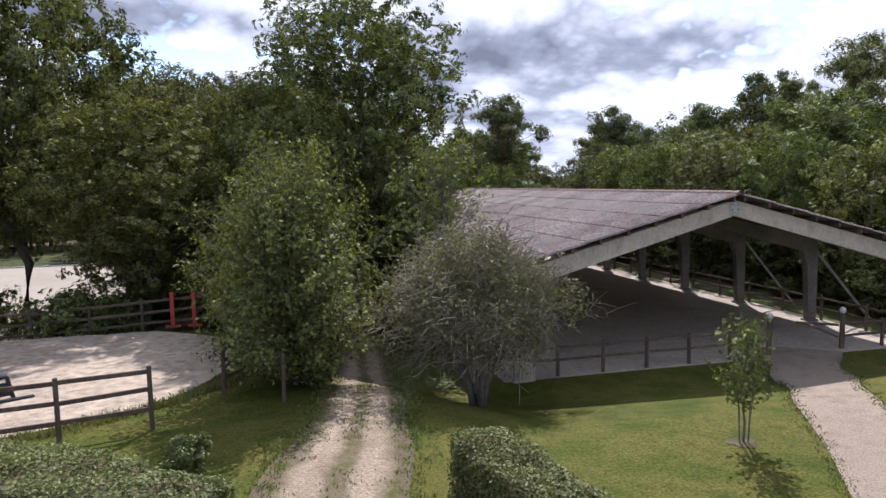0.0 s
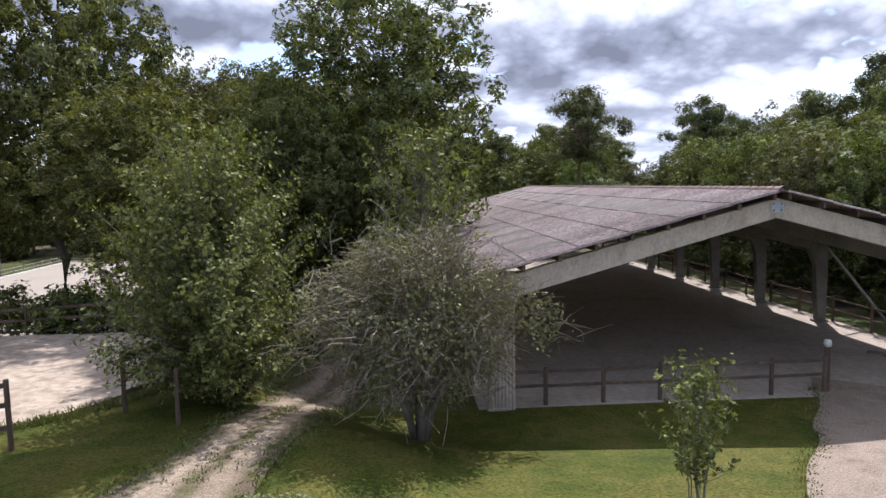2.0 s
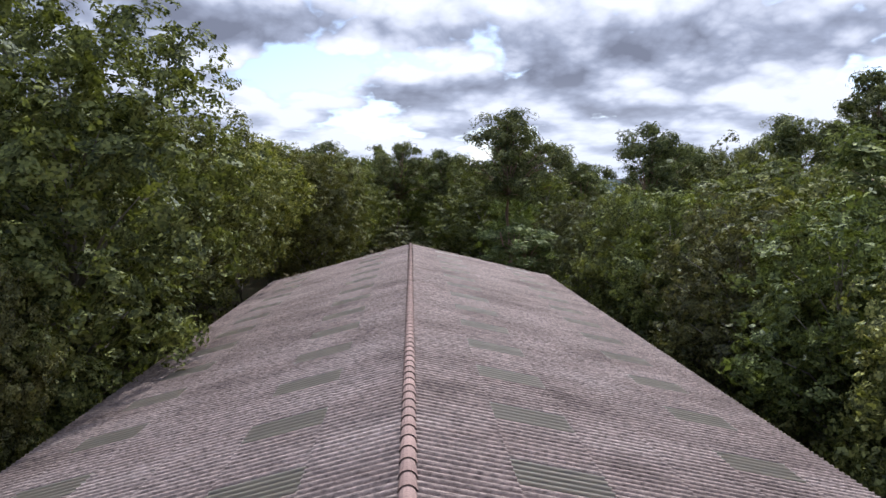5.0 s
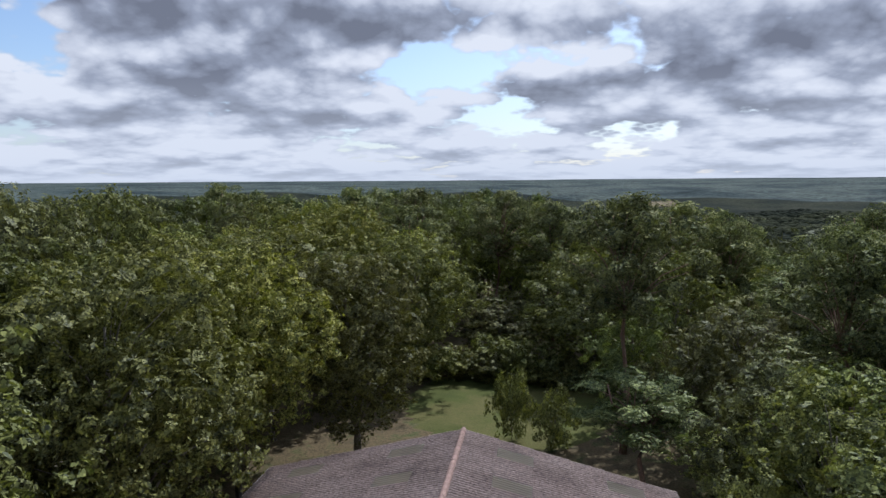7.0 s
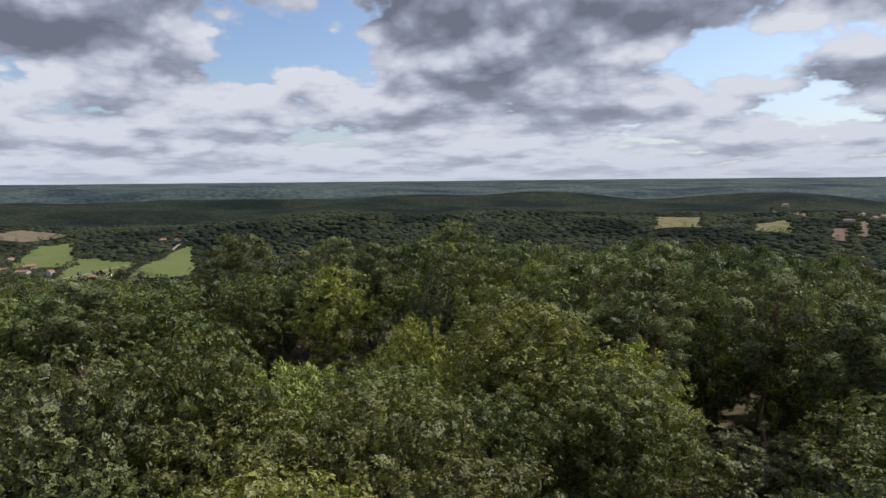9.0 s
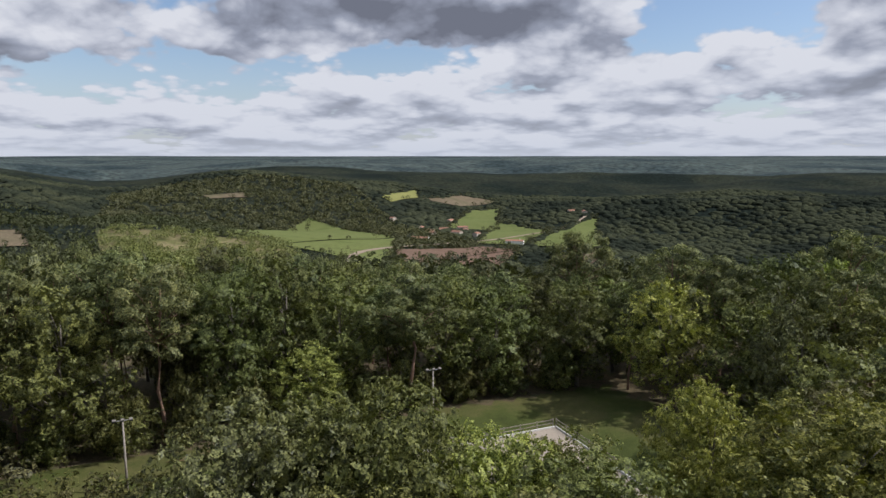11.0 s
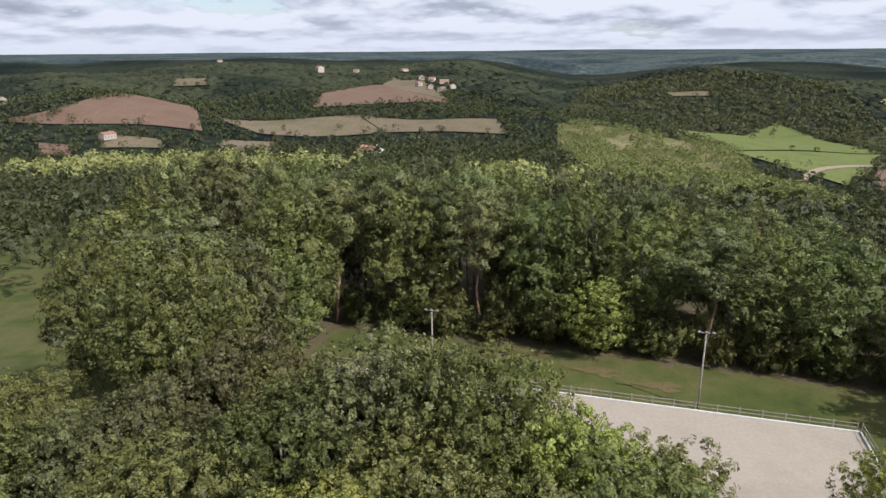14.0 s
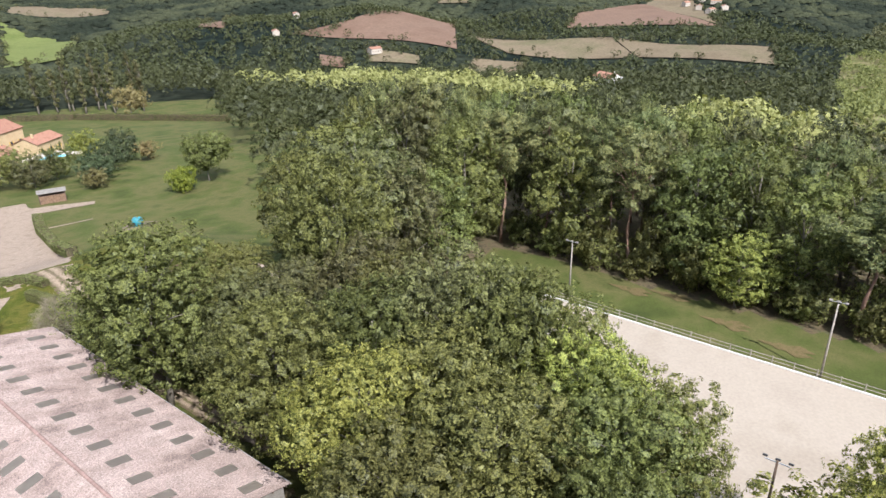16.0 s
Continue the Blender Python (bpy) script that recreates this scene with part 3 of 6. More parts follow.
# the arenas, the drive and the path
tagged(part("barn_floor", mesh_of("barn_floor", [(x, y, 0.035) for y in np.linspace(-0.5, 39.5, 30) for x in np.linspace(-9.6, 9.75, 14)], [(i * 14 + j, i * 14 + j + 1, (i + 1) * 14 + j + 1, (i + 1) * 14 + j) for i in range(29) for j in range(13)], BARNSAND, True), BARNSAND), "raked greyish sand floor of the covered riding hall", "floor", "", "structure")
sheet("arena_sand", four_corner([(-60.3, 21.5), (-30.5, 21.5), (-30.5, 81.8), (-60.3, 81.8)], 20, 40), ARENA, 0.08, "smooth pale sand of the outdoor riding arena", "sand arena")
sheet("pen_sand", disc_rows(-28.6, 1.6, 9.9, 6.9, wob=0.03), SAND, 0.08, "trampled pale sand of the small round pen", "sand pen")
DRIVE_LINE = [(-18.6, -24), (-17.2, -12), (-16.1, -7.5), (-15.3, -3.5), (-14.5, 3), (-14.0, 10), (-14.4, 22), (-15.5, 38)]
drive_rows = strip_rows(DRIVE_LINE, [3.6, 3.1, 2.7, 2.3, 2.2, 2.2, 2.2, 2.2], 0.5)
drive = sheet("drive", drive_rows, DRIVE, 0.078, "worn earth drive with two pale gravel wheel tracks", "drive", "structure")
layer = drive.data.uv_layers.new(name="across")
for loop in drive.data.loops:
    row, col = divmod(loop.vertex_index, 6)
    layer.data[loop.index].uv = (col / 5, row * 0.5)
sheet("garden_path", strip_rows([(-11, -19), (-6.5, -13.5), (-3.4, -8.6), (-0.4, -4.6), (3.2, 0.2), (4.0, 1.2)], [2.4, 2.3, 2.1, 2.2, 3.0, 3.2], 0.6), GRAVEL, 0.072, "pinkish gravel path leading to the hall", "path", "structure")
sheet("lawn", four_corner([(-40, -30), (16, -30), (16, 0.2), (-40, 0.2)], 70, 40), LAWN, 0.05, "mown green lawn in front of the hall", "lawn", "structure")


# ---- the riding hall ----
HALF, EAVE, RIDGE_Z, LENGTH = 9.65, 4.33, 6.8, 38.4
FRAMES_Y = [0.45 + i * 5.36 for i in range(8)]
SLOPE = math.atan2(RIDGE_Z - EAVE, HALF)
RUN = math.hypot(HALF, RIDGE_Z - EAVE)


def make_hall():
    hall = empty("riding_hall", Matrix(), "open-sided riding hall of concrete frames under a corrugated roof", "riding hall")
    # frames
    for i, y in enumerate(FRAMES_Y):
        for s in (-1, 1):
            bm = bmesh.new()
            # a tapered post, widening into the knee under the rafter
            ring = [[bm.verts.new((s * (9.24 - dx), y + dy, z)) for dx, dy in ((0, -0.17), (w, -0.17), (w, 0.17), (0, 0.17))] for z, w in ((-0.1, 0.46), (0.3, 0.46), (2.9, 0.62), (3.7, 0.95))]
            for lo, hi in zip(ring, ring[1:]):
                for q in range(4):
                    bm.faces.new((lo[q], lo[(q + 1) % 4], hi[(q + 1) % 4], hi[q]))
            bm.faces.new(ring[-1]), bm.faces.new(ring[0][::-1])
            bmesh.ops.recalc_face_normals(bm, faces=bm.faces)
            box(bm, (s * 9.0, y, 0.06), (0.66, 0.5, 0.14), None, 0.02)
            if i == 0 and s < 0:
                box(bm, (-8.87, y - 0.03, 2.0), (0.8, 0.36, 3.95), None, 0.02)
            # all but the near left column carry their shade in the colour
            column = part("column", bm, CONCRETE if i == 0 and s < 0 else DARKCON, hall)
            if i == 0 and s < 0:
                for k in range(7):
                    bm = bmesh.new()
                    box(bm, (-9.2 + 0.11 * k, y - 0.225, 1.85), (0.05, 0.05, 3.6), None, 0.02)
                    part("rib", bm, CONCRETE, column)
                for k in range(8):
                    bm = bmesh.new()
                    tube(bm, [(-9.1 + 0.46 * (k % 2), y - 0.2, 3.72 - 0.14 * (k // 2) + 0.1 * (k % 2)), (-9.1 + 0.46 * (k % 2), y - 0.275, 3.72 - 0.14 * (k // 2) + 0.1 * (k % 2))], [0.032, 0.032], 6)
                    part("bolt", bm, BLACK, column)
            bm = bmesh.new()
            # rafter: a deep bar, its foot haunched
            top0, top1 = Vector((s * 9.2, y, EAVE - 0.2)), Vector((0, y, RIDGE_Z - 0.3))
            verts = []
            for yy in (y - 0.14, y + 0.14):
                verts.append([bm.verts.new(p) for p in ((s * 9.25, yy, EAVE - 0.17), (0, yy, RIDGE_Z - 0.24), (0, yy, RIDGE_Z - 0.86), (s * 8.6, yy, EAVE - 0.72), (s * 9.25, yy, EAVE - 0.78))])
            a, b = verts
            bm.faces.new(a), bm.faces.new(b[::-1])
            for k in range(5):
                bm.faces.new((a[k], b[k], b[(k + 1) % 5], a[(k + 1) % 5]))
            bmesh.ops.recalc_face_normals(bm, faces=bm.faces)
            # rafters behind the gable have the hall's shade put into their colour
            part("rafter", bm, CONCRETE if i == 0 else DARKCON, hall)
        if i == 0:
            bm = bmesh.new()
            box(bm, (0, y - 0.155, RIDGE_Z - 0.52), (0.42, 0.03, 0.36), None, 0.006)
            plate = part("ridge_plate", bm, STEEL, hall, "grey steel joint plate at the gable's peak")
            for dx in (-0.13, 0.13):
                for dz in (-0.1, 0.1):
                    bm = bmesh.new()
                    box(bm, (dx, y - 0.175, RIDGE_Z - 0.52 + dz), (0.04, 0.03, 0.04), None, 0.006)
                    part("bolt", bm, BLACK, plate)
    # purlins under the sheets
    for s in (-1, 1):
        for k in range(9):
            f = 0.03 + k * 0.118
            x, z = s * HALF * (1 - f), EAVE + (RIDGE_Z - EAVE) * f - 0.13
            bm = bmesh.new()
            beam(bm, (x, 0.02, z), (x, LENGTH - 0.05, z), 0.1, 0.2, 0.01)
            part("purlin", bm, TIMBER, hall)
    # corrugated sheets, in courses that overlap like shingles
    rows, cols = 6, 40
    w, l = LENGTH / cols, RUN / rows
    pitch, amp = w / 5, 0.045
    u = np.linspace(-w * 0.52, w * 0.52, 41)
    v = np.array([-0.06, l * 0.5, l + 0.05])
    verts, faces = [], []
    for k, dz in ((0, 0.0), (1, -0.012)):
        base = len(verts)
        for vv in v:
            for uu in u:
                verts.append((vv, uu, amp * math.cos(2 * math.pi * uu / pitch) + dz + 0.03 * (1 - vv / l)))
        for i in range(2):
            for j in range(40):
                q = (base + i * 41 + j, base + (i + 1) * 41 + j, base + (i + 1) * 41 + j + 1, base + i * 41 + j + 1)
                faces.append(q if k == 0 else q[::-1])
    sheet_me = mesh_of("roof_sheet", verts, faces, SHEET, True)
    clear_me = mesh_of("clear_sheet", verts, faces, CLEAR, True)
    for s in (-1, 1):
        slope = empty("roof_slope", Matrix(), "", "")
        slope.parent = hall
        for r in range(rows):
            for c in range(cols):
                clear = (r == 1 or r == 4) and c % 3 == 2
                f = (r * l + 0.0) / RUN
                x, z = s * HALF * (1 - f), EAVE + (RIDGE_Z - EAVE) * f
                name = "skylight_sheet" if clear else "roof_sheet"
                ob = new(name, clear_me if clear else sheet_me)
                ob.parent = slope
                ob.matrix_basis = Matrix.Translation((x, (c + 0.5) * w, z + 0.02)) @ Matrix.Rotation(math.pi if s > 0 else 0, 4, "Z") @ Matrix.Rotation(-SLOPE, 4, "Y")
    # ridge caps
    cap = bmesh.new()
    n = 9
    for k in range(n):
        a = math.radians(-100 + 200 * k / (n - 1))
        for yy, rad in ((-0.02, 0.15), (0.47, 0.125)):
            cap.verts.new((math.sin(a) * rad, yy, math.cos(a) * rad))
    cap.verts.ensure_lookup_table()
    for k in range(n - 1):
        cap.faces.new((cap.verts[2 * k], cap.verts[2 * k + 1], cap.verts[2 * k + 3], cap.verts[2 * k + 2]))
    cap_me = bpy.data.meshes.new("ridge_cap")
    cap.to_mesh(cap_me), cap.free()
    cap_me.materials.append(RIDGE)
    for k in range(84):
        ob = new("ridge_cap", cap_me)
        ob.parent = hall
        ob.location = (0, k * 0.457, RIDGE_Z + 0.0)
    # gutter along the near eave and its pipe
    bm = bmesh.new()
    tube(bm, [(-HALF - 0.1, 0, EAVE - 0.06), (-HALF - 0.1, LENGTH, EAVE - 0.06)], [0.07, 0.07], 8)
    part("gutter", bm, STEEL, hall)
    bm = bmesh.new()
    tube(bm, [(-HALF - 0.1, 0.15, EAVE - 0.1), (-9.3, 0.3, EAVE - 0.5), (-9.32, 0.25, 0.0)], [0.045] * 3, 8)
    part("downpipe", bm, GREYWOOD, hall)


make_hall()


def rail_fence(points, heights, post_h, post, rail, mat, label, group, skip=(), drop=0.0):
    """A fence through the points: a post at each, rails at the heights between."""
    f = empty("fence", Matrix(), label, "fence", group)
    for i, (x, y) in enumerate(points):
        bm = bmesh.new()
        z = gz(x, y)
        tube(bm, [(x, y, z - 0.1), (x, y, z + post_h - 0.02), (x, y, z + post_h)], [post, post * 0.97, post * 0.8], 8)
        part("post", bm, mat, f)
        if i + 1 < len(points) and i not in skip:
            x1, y1 = points[i + 1]
            z1 = gz(x1, y1)
            for h in heights:
                bm = bmesh.new()
                j = 0.015 * math.sin(i * 5 + h * 7)
                beam(bm, (x, y, z + h + j), (x1, y1, z1 + h - j), rail * 0.5, rail, 0.008)
                part("rail", bm, mat, f)
    return f


rail_fence([(-9.1, 0.65), (-7.4, 0.65), (-5.5, 0.65), (-3.6, 0.65), (-1.7, 0.65), (0.2, 0.65), (2.05, 0.65)], (0.66, 1.14), 1.26, 0.075, 0.1, TIMBER, "two-rail dark timber fence across the open gable", "hall fences")
rail_fence([(9.6, 0.3 + i * 2.68) for i in range(15)], (0.62, 1.15), 1.3, 0.07, 0.09, TIMBER, "two-rail timber fence along the hall's long side", "hall fences")
rail_fence([(-9.5, 3 + i * 2.7) for i in range(14)], (0.62, 1.15), 1.3, 0.07, 0.09, TIMBER, "two-rail timber fence along the hall's shaded side", "hall fences")
rail_fence([(5.9, 0.7), (7.9, 0.6), (9.6, 0.3)], (0.6, 1.14), 1.25, 0.075, 0.1, TIMBER, "short timber fence beside the hall gate", "hall fences")
rail_fence([(-60.4, 21.4 + 2.31 * i) for i in range(27)], (0.55, 1.0), 1.15, 0.06, 0.09, GREYWOOD, "grey two-rail timber fence along the sand arena", "arena fences")
rail_fence([(-60.4 + 2.3 * i, 81.9) for i in range(14)], (0.55, 1.0), 1.15, 0.06, 0.09, GREYWOOD, "grey two-rail timber fence across the arena's end", "arena fences")
rail_fence([(-60.4 + 2.3 * i, 21.4) for i in range(14)], (0.55, 1.0), 1.15, 0.06, 0.09, GREYWOOD, "grey two-rail timber fence across the arena's end", "arena fences")
rail_fence([(-30.4, 21.4 + 2.31 * i) for i in range(27)], (0.55, 1.0), 1.15, 0.06, 0.09, GREYWOOD, "grey two-rail timber fence along the sand arena", "arena fences")
rail_fence([(-20.75, -4.9), (-22.65, -5.5), (-24.6, -5.9), (-26.6, -6.2), (-28.8, -6.2), (-31, -5.8), (-33, -5.0)], (0.6, 1.08, 1.55), 1.68, 0.06, 0.11, TIMBER, "three-rail dark timber fence round the pen", "pen fences")
rail_fence([(-19.2, -2.6), (-18.2, -1.0), (-17.6, 1.2), (-17.9, 4.0), (-19.2, 6.6), (-21.2, 8.2), (-23.4, 8.8), (-25.6, 9.2), (-28, 9.5), (-30.5, 9.5), (-33, 9)], (0.6, 1.08, 1.55), 1.68, 0.06, 0.11, TIMBER, "three-rail dark timber fence behind the pen", "pen fences")


# ---- trees ----
def unit(v):
    return v / np.maximum(np.linalg.norm(v, axis=1, keepdims=True), 1e-6)


def leaf_cards(r, centres, normals, size, aspect=0.6, fold=0.18):
    """Four corners for each leaf: base, side, tip, side."""
    n = len(centres)
    t = np.cross(normals, r.normal(size=(n, 3)))
    t = unit(t)
    b = np.cross(normals, t)
    s = size * r.uniform(0.6, 1.35, (n, 1))
    lift = normals * s * fold
    v = np.stack([centres - t * s, centres + b * s * aspect + lift, centres + t * s, centres - b * s * aspect + lift], axis=1)
    return v.reshape(-1, 3)


def lobes_cards(r, lobes, n, leaf, per=16, spread=0.5, shell=0.4, up=0.25, aspect=0.6, squash=1.0):
    """Leaves in clumps over the outsides of the lobes."""
    c = np.array([l[:3] for l in lobes], float)
    rad = np.array([l[3] for l in lobes], float)
    m = max(1, n // per)
    pick = r.choice(len(lobes), m, p=rad ** 2 / (rad ** 2).sum())
    d = r.normal(size=(m, 3))
    d[:, 2] += up
    d = unit(d)
    d2 = d * np.array([1, 1, squash])
    cl = c[pick] + d2 * (rad[pick] * (1 - shell * r.random(m) ** 2))[:, None]
    # clumps deep inside another lobe are not seen: keep a few of them
    deep = np.zeros(m, bool)
    for q, rr in zip(c, rad):
        deep |= np.linalg.norm((cl - q) / np.array([1, 1, squash]), axis=1) < rr * 0.72
    keep = ~deep | (r.random(m) < 0.3)
    cl, d = cl[keep], d[keep]
    off = r.normal(size=(len(cl) * per, 3))
    off *= np.minimum(1.0, 1.5 / np.maximum(np.linalg.norm(off, axis=1, keepdims=True), 1e-6))
    p = np.repeat(cl, per, axis=0) + off * spread * 0.5
    # each clump is a small rounded tuft: its leaves face outwards from its middle
    nn = unit(np.repeat(d, per, axis=0) * 0.65 + off * 0.6 + r.normal(size=(len(cl) * per, 3)) * 0.35 + np.array([0, 0, 0.15]))
    return leaf_cards(r, p, nn, leaf, aspect)


def limbs(bm, r, lobes, height, thick, start, sides=7):
    """A tapering trunk and limbs that reach into the lobes."""
    wob = r.normal(size=(6, 2)) * 0.02 * height
    pts, rad = [], []
    for i in range(7):
        f = i / 6
        k = wob[min(i, 5)] * (0.3 + f)
        pts.append((k[0] if i else 0, k[1] if i else 0, -0.3 if i == 0 else f * height * 0.8))
        rad.append(thick * (1.25 if i == 0 else 1 - 0.82 * f))
    tube(bm, pts, rad, sides)
    for lx, ly, lz, lr in lobes:
        f = min(max(start, lz / height - 0.22), 0.75) / 0.8
        i = min(int(f * 6), 5)
        g = f * 6 - i
        p0 = Vector(pts[i]).lerp(Vector(pts[i + 1]), g)
        p2 = Vector((lx, ly, lz))
        p1 = p0.lerp(p2, 0.5) + Vector((0, 0, 0.12 * (p2 - p0).length))
        r0 = thick * 0.42 * (1 - 0.6 * f)
        tube(bm, [p0, p1, p2], [r0, r0 * 0.6, r0 * 0.2], 4)


def oak_lobes(r, height, radius, low, count):
    out = []
    zc, zr = height * (low + 1) / 2, height * (1 - low) / 2
    for i in range(count):
        k = (i + 0.5) / count
        z = 1 - 2 * k
        a = i * 2.39996 + r.uniform(-0.4, 0.4)
        h = math.sqrt(1 - z * z)
        lr = radius * r.uniform(0.33, 0.52) * (0.85 + 0.25 * h)
        f = r.uniform(0.55, 0.8)
        wide = 1.0 if z > -0.2 else 0.85
        out.append((math.cos(a) * h * radius * f * wide, math.sin(a) * h * radius * f * wide, zc + z * (zr - lr * 0.75) + r.uniform(-0.3, 0.3) * lr, lr))
    out.append((0, 0, zc, radius * 0.6))
    return out


def crown_cards(r, lobes, n, leaf, per, shell, up=0.25, aspect=0.6, squash=1.0, deep=0.12, core=0.62):
    """Sprays of leaves over the lobes, and larger ones deeper in, where the shade closes the crown."""
    outer = lobes_cards(r, lobes, n, leaf, per, leaf * 2.7, shell, up, aspect, squash)
    small = [(x, y, z, q * core) for x, y, z, q in lobes]
    inner = lobes_cards(r, small, int(n * deep), leaf * 2.6, 4, leaf * 2.5, 0.5, 0.0, max(aspect, 0.55), squash)
    return np.concatenate([outer, inner])


def make_tree(name, seed, height, radius, mat, bark, n, leaf, low=0.2, count=18, label="", category="tree", group="", per=16, thick=None, deep=0.13):
    r = np.random.default_rng(seed)
    tree = empty(name, Matrix(), label, category, group)
    lobes = oak_lobes(r, height, radius, low, count)
    bm = bmesh.new()
    limbs(bm, r, lobes[:-1], height, thick or height * 0.016, max(low, 0.15))
    part("trunk", bm, bark, tree, "", True)
    v = crown_cards(r, lobes, n, leaf, per, 0.3, deep=deep)
    part("crown", quads_mesh("crown", v, mat), None, tree)
    return tree


def make_pine(name, seed, height, radius, n, leaf, low=0.5, label="", group="", mat=None):
    r = np.random.default_rng(seed)
    tree = empty(name, Matrix(), label, "pine", group)
    lobes = []
    layers = 8
    for i in range(layers):
        g = i / (layers - 1)
        f = low + (0.97 - low) * g
        wide = radius * (0.5 + 0.6 * math.sin(math.pi * (0.1 + 0.78 * g)))
        m = (3, 4, 4, 5, 5, 5, 4, 3)[i]
        for k in range(m):
            a = 2 * math.pi * (k + r.uniform(-0.35, 0.35)) / m + i * 0.9
            d = wide * r.uniform(0.35, 1.0)
            lobes.append((math.cos(a) * d, math.sin(a) * d, height * f + r.uniform(-0.5, 0.5), radius * r.uniform(0.2, 0.31)))
        lobes.append((r.normal() * 0.12 * radius, r.normal() * 0.12 * radius, height * f + 0.3, radius * (0.36 - 0.08 * g)))
    bm = bmesh.new()
    limbs(bm, r, lobes, height * 1.18, height * 0.0125, low * 0.85)
    part("trunk", bm, PINEBARK, tree, "", True)
    v = crown_cards(r, lobes, n, leaf, 14, 0.6, 0.5, 0.34, 0.6, 0.08)
    part("crown", quads_mesh("crown", v, mat or PINE), None, tree)
    return tree


def stand(tree, x, y, h_scale=1.0, r_scale=1.0, turn=0.0, z=None):
    """A copy of a tree with its foot on the land."""
    had = tree.scale
    m = Matrix.Translation((x, y, gz(x, y) if z is None else z)) @ Matrix.Rotation(turn, 4, "Z") @ Matrix.Diagonal((r_scale / had[0], r_scale / had[1], h_scale / had[2], 1))
    return copy_thing(tree, m)


def settle(tree, x, y, h_scale=1.0, r_scale=1.0, turn=0.0):
    tree.matrix_basis = Matrix.Translation((x, y, gz(x, y))) @ Matrix.Rotation(turn, 4, "Z") @ Matrix.Diagonal((r_scale, r_scale, h_scale, 1))
    return tree


def tree_kinds():
    k = {}
    looks = (("oak", OAK, 2, "broad green oak with a dense rounded crown"), ("bright", OAK_LIGHT, 2, "bright yellow-green oak in full leaf"), ("grey", OAK_GREY, 2, "grey-green oak with drying leaves"))
    for j, (name, mat, count, label) in enumerate(looks):
        for i in range(count):
            k[name, i] = make_tree("oak_tree", 10 + 10 * j + i, 17, 5.4, mat, BARK, 18000, 0.165, 0.16 if i == 0 else 0.3, 28, label, group="oaks", deep=0.17)
            k["mid" + name, i] = make_tree("oak_tree", 50 + 10 * j + i, 17, 5.4, MID[name], BARK, 5400, 0.27, 0.1, 22, label, group="wood")
    for i in range(2):
        k["pine", i] = make_pine("pine_tree", 40 + i, 19, 4.0, 9000, 0.22, 0.58, "tall maritime pine with bare lower trunk", "pines")
        k["midpine", i] = make_pine("pine_tree", 80 + i, 19, 4.0, 4200, 0.32, 0.5, "dark green maritime pine in the wood", "wood", MID["pine"])
    for i in range(2):
        k["bush", i] = make_tree("bush", 70 + i, 4.0, 2.6, OAK, BARK, 1900, 0.17, 0.0, 14, "green undergrowth bush at the wood's edge", "bush", "undergrowth")
    return k


KINDS = tree_kinds()
USED = set()


def plant(kind, i, x, y, top, radius, turn=0.0):
    """A tree of that kind whose top and breadth are given in metres."""
    if kind in ("oak", "bright", "grey") and not (-36 < x < -3 and y < 84):
        kind = "mid" + kind
    i %= 2
    tree = KINDS[kind, i]
    base = gz(x, y)
    full = {"pine": (19, 4.0), "midpine": (19, 4.0), "bush": (4.0, 2.6)}.get(kind, (17, 5.4))
    args = (x, y, (top - base) / full[0], radius / full[1], turn)
    if (kind, i) in USED:
        return stand(tree, *args)
    USED.add((kind, i))
    return settle(tree, *args)


YARD_TREES = [
    ("oak", 0, -12.6, 16.5, 18.6, 6.8), ("oak", 1, -32.0, 21.0, 21.5, 7.0), ("grey", 0, -20.5, 27.0, 15.2, 5.0), ("grey", 1, -27.2, 29.5, 15.8, 5.4),
    ("oak", 0, -18.8, 20.0, 13.8, 4.4), ("oak", 1, -25.2, 47.8, 18.4, 5.8), ("bright", 1, -25.0, 54.0, 15.2, 4.8),
    ("oak", 0, -14.2, 33.0, 16.0, 5.6), ("oak", 1, -21.0, 37.0, 15.8, 5.6), ("bright", 1, -13.5, 42.5, 15.0, 5.6), ("oak", 1, -19.5, 45.5, 15.5, 5.4),
    ("oak", 0, -8.5, 49.5, 14.2, 5.2), ("oak", 1, -15.5, 52.0, 15.6, 5.6), ("oak", 0, -20.5, 58.5, 14.6, 5.4), ("grey", 0, -25.8, 41.5, 18.2, 5.8),
    ("oak", 0, -25.4, 59.5, 13.3, 4.6), ("oak", 0, -24.2, 13.2, 12.2, 4.8), ("grey", 1, -16.8, 25.0, 14.5, 4.6), ("oak", 0, -14.0, 61.5, 13.0, 4.6), ("oak", 1, -11.9, 9.6, 9.5, 2.4), ("oak", 0, -16.8, 11.0, 11.5, 3.6),
]
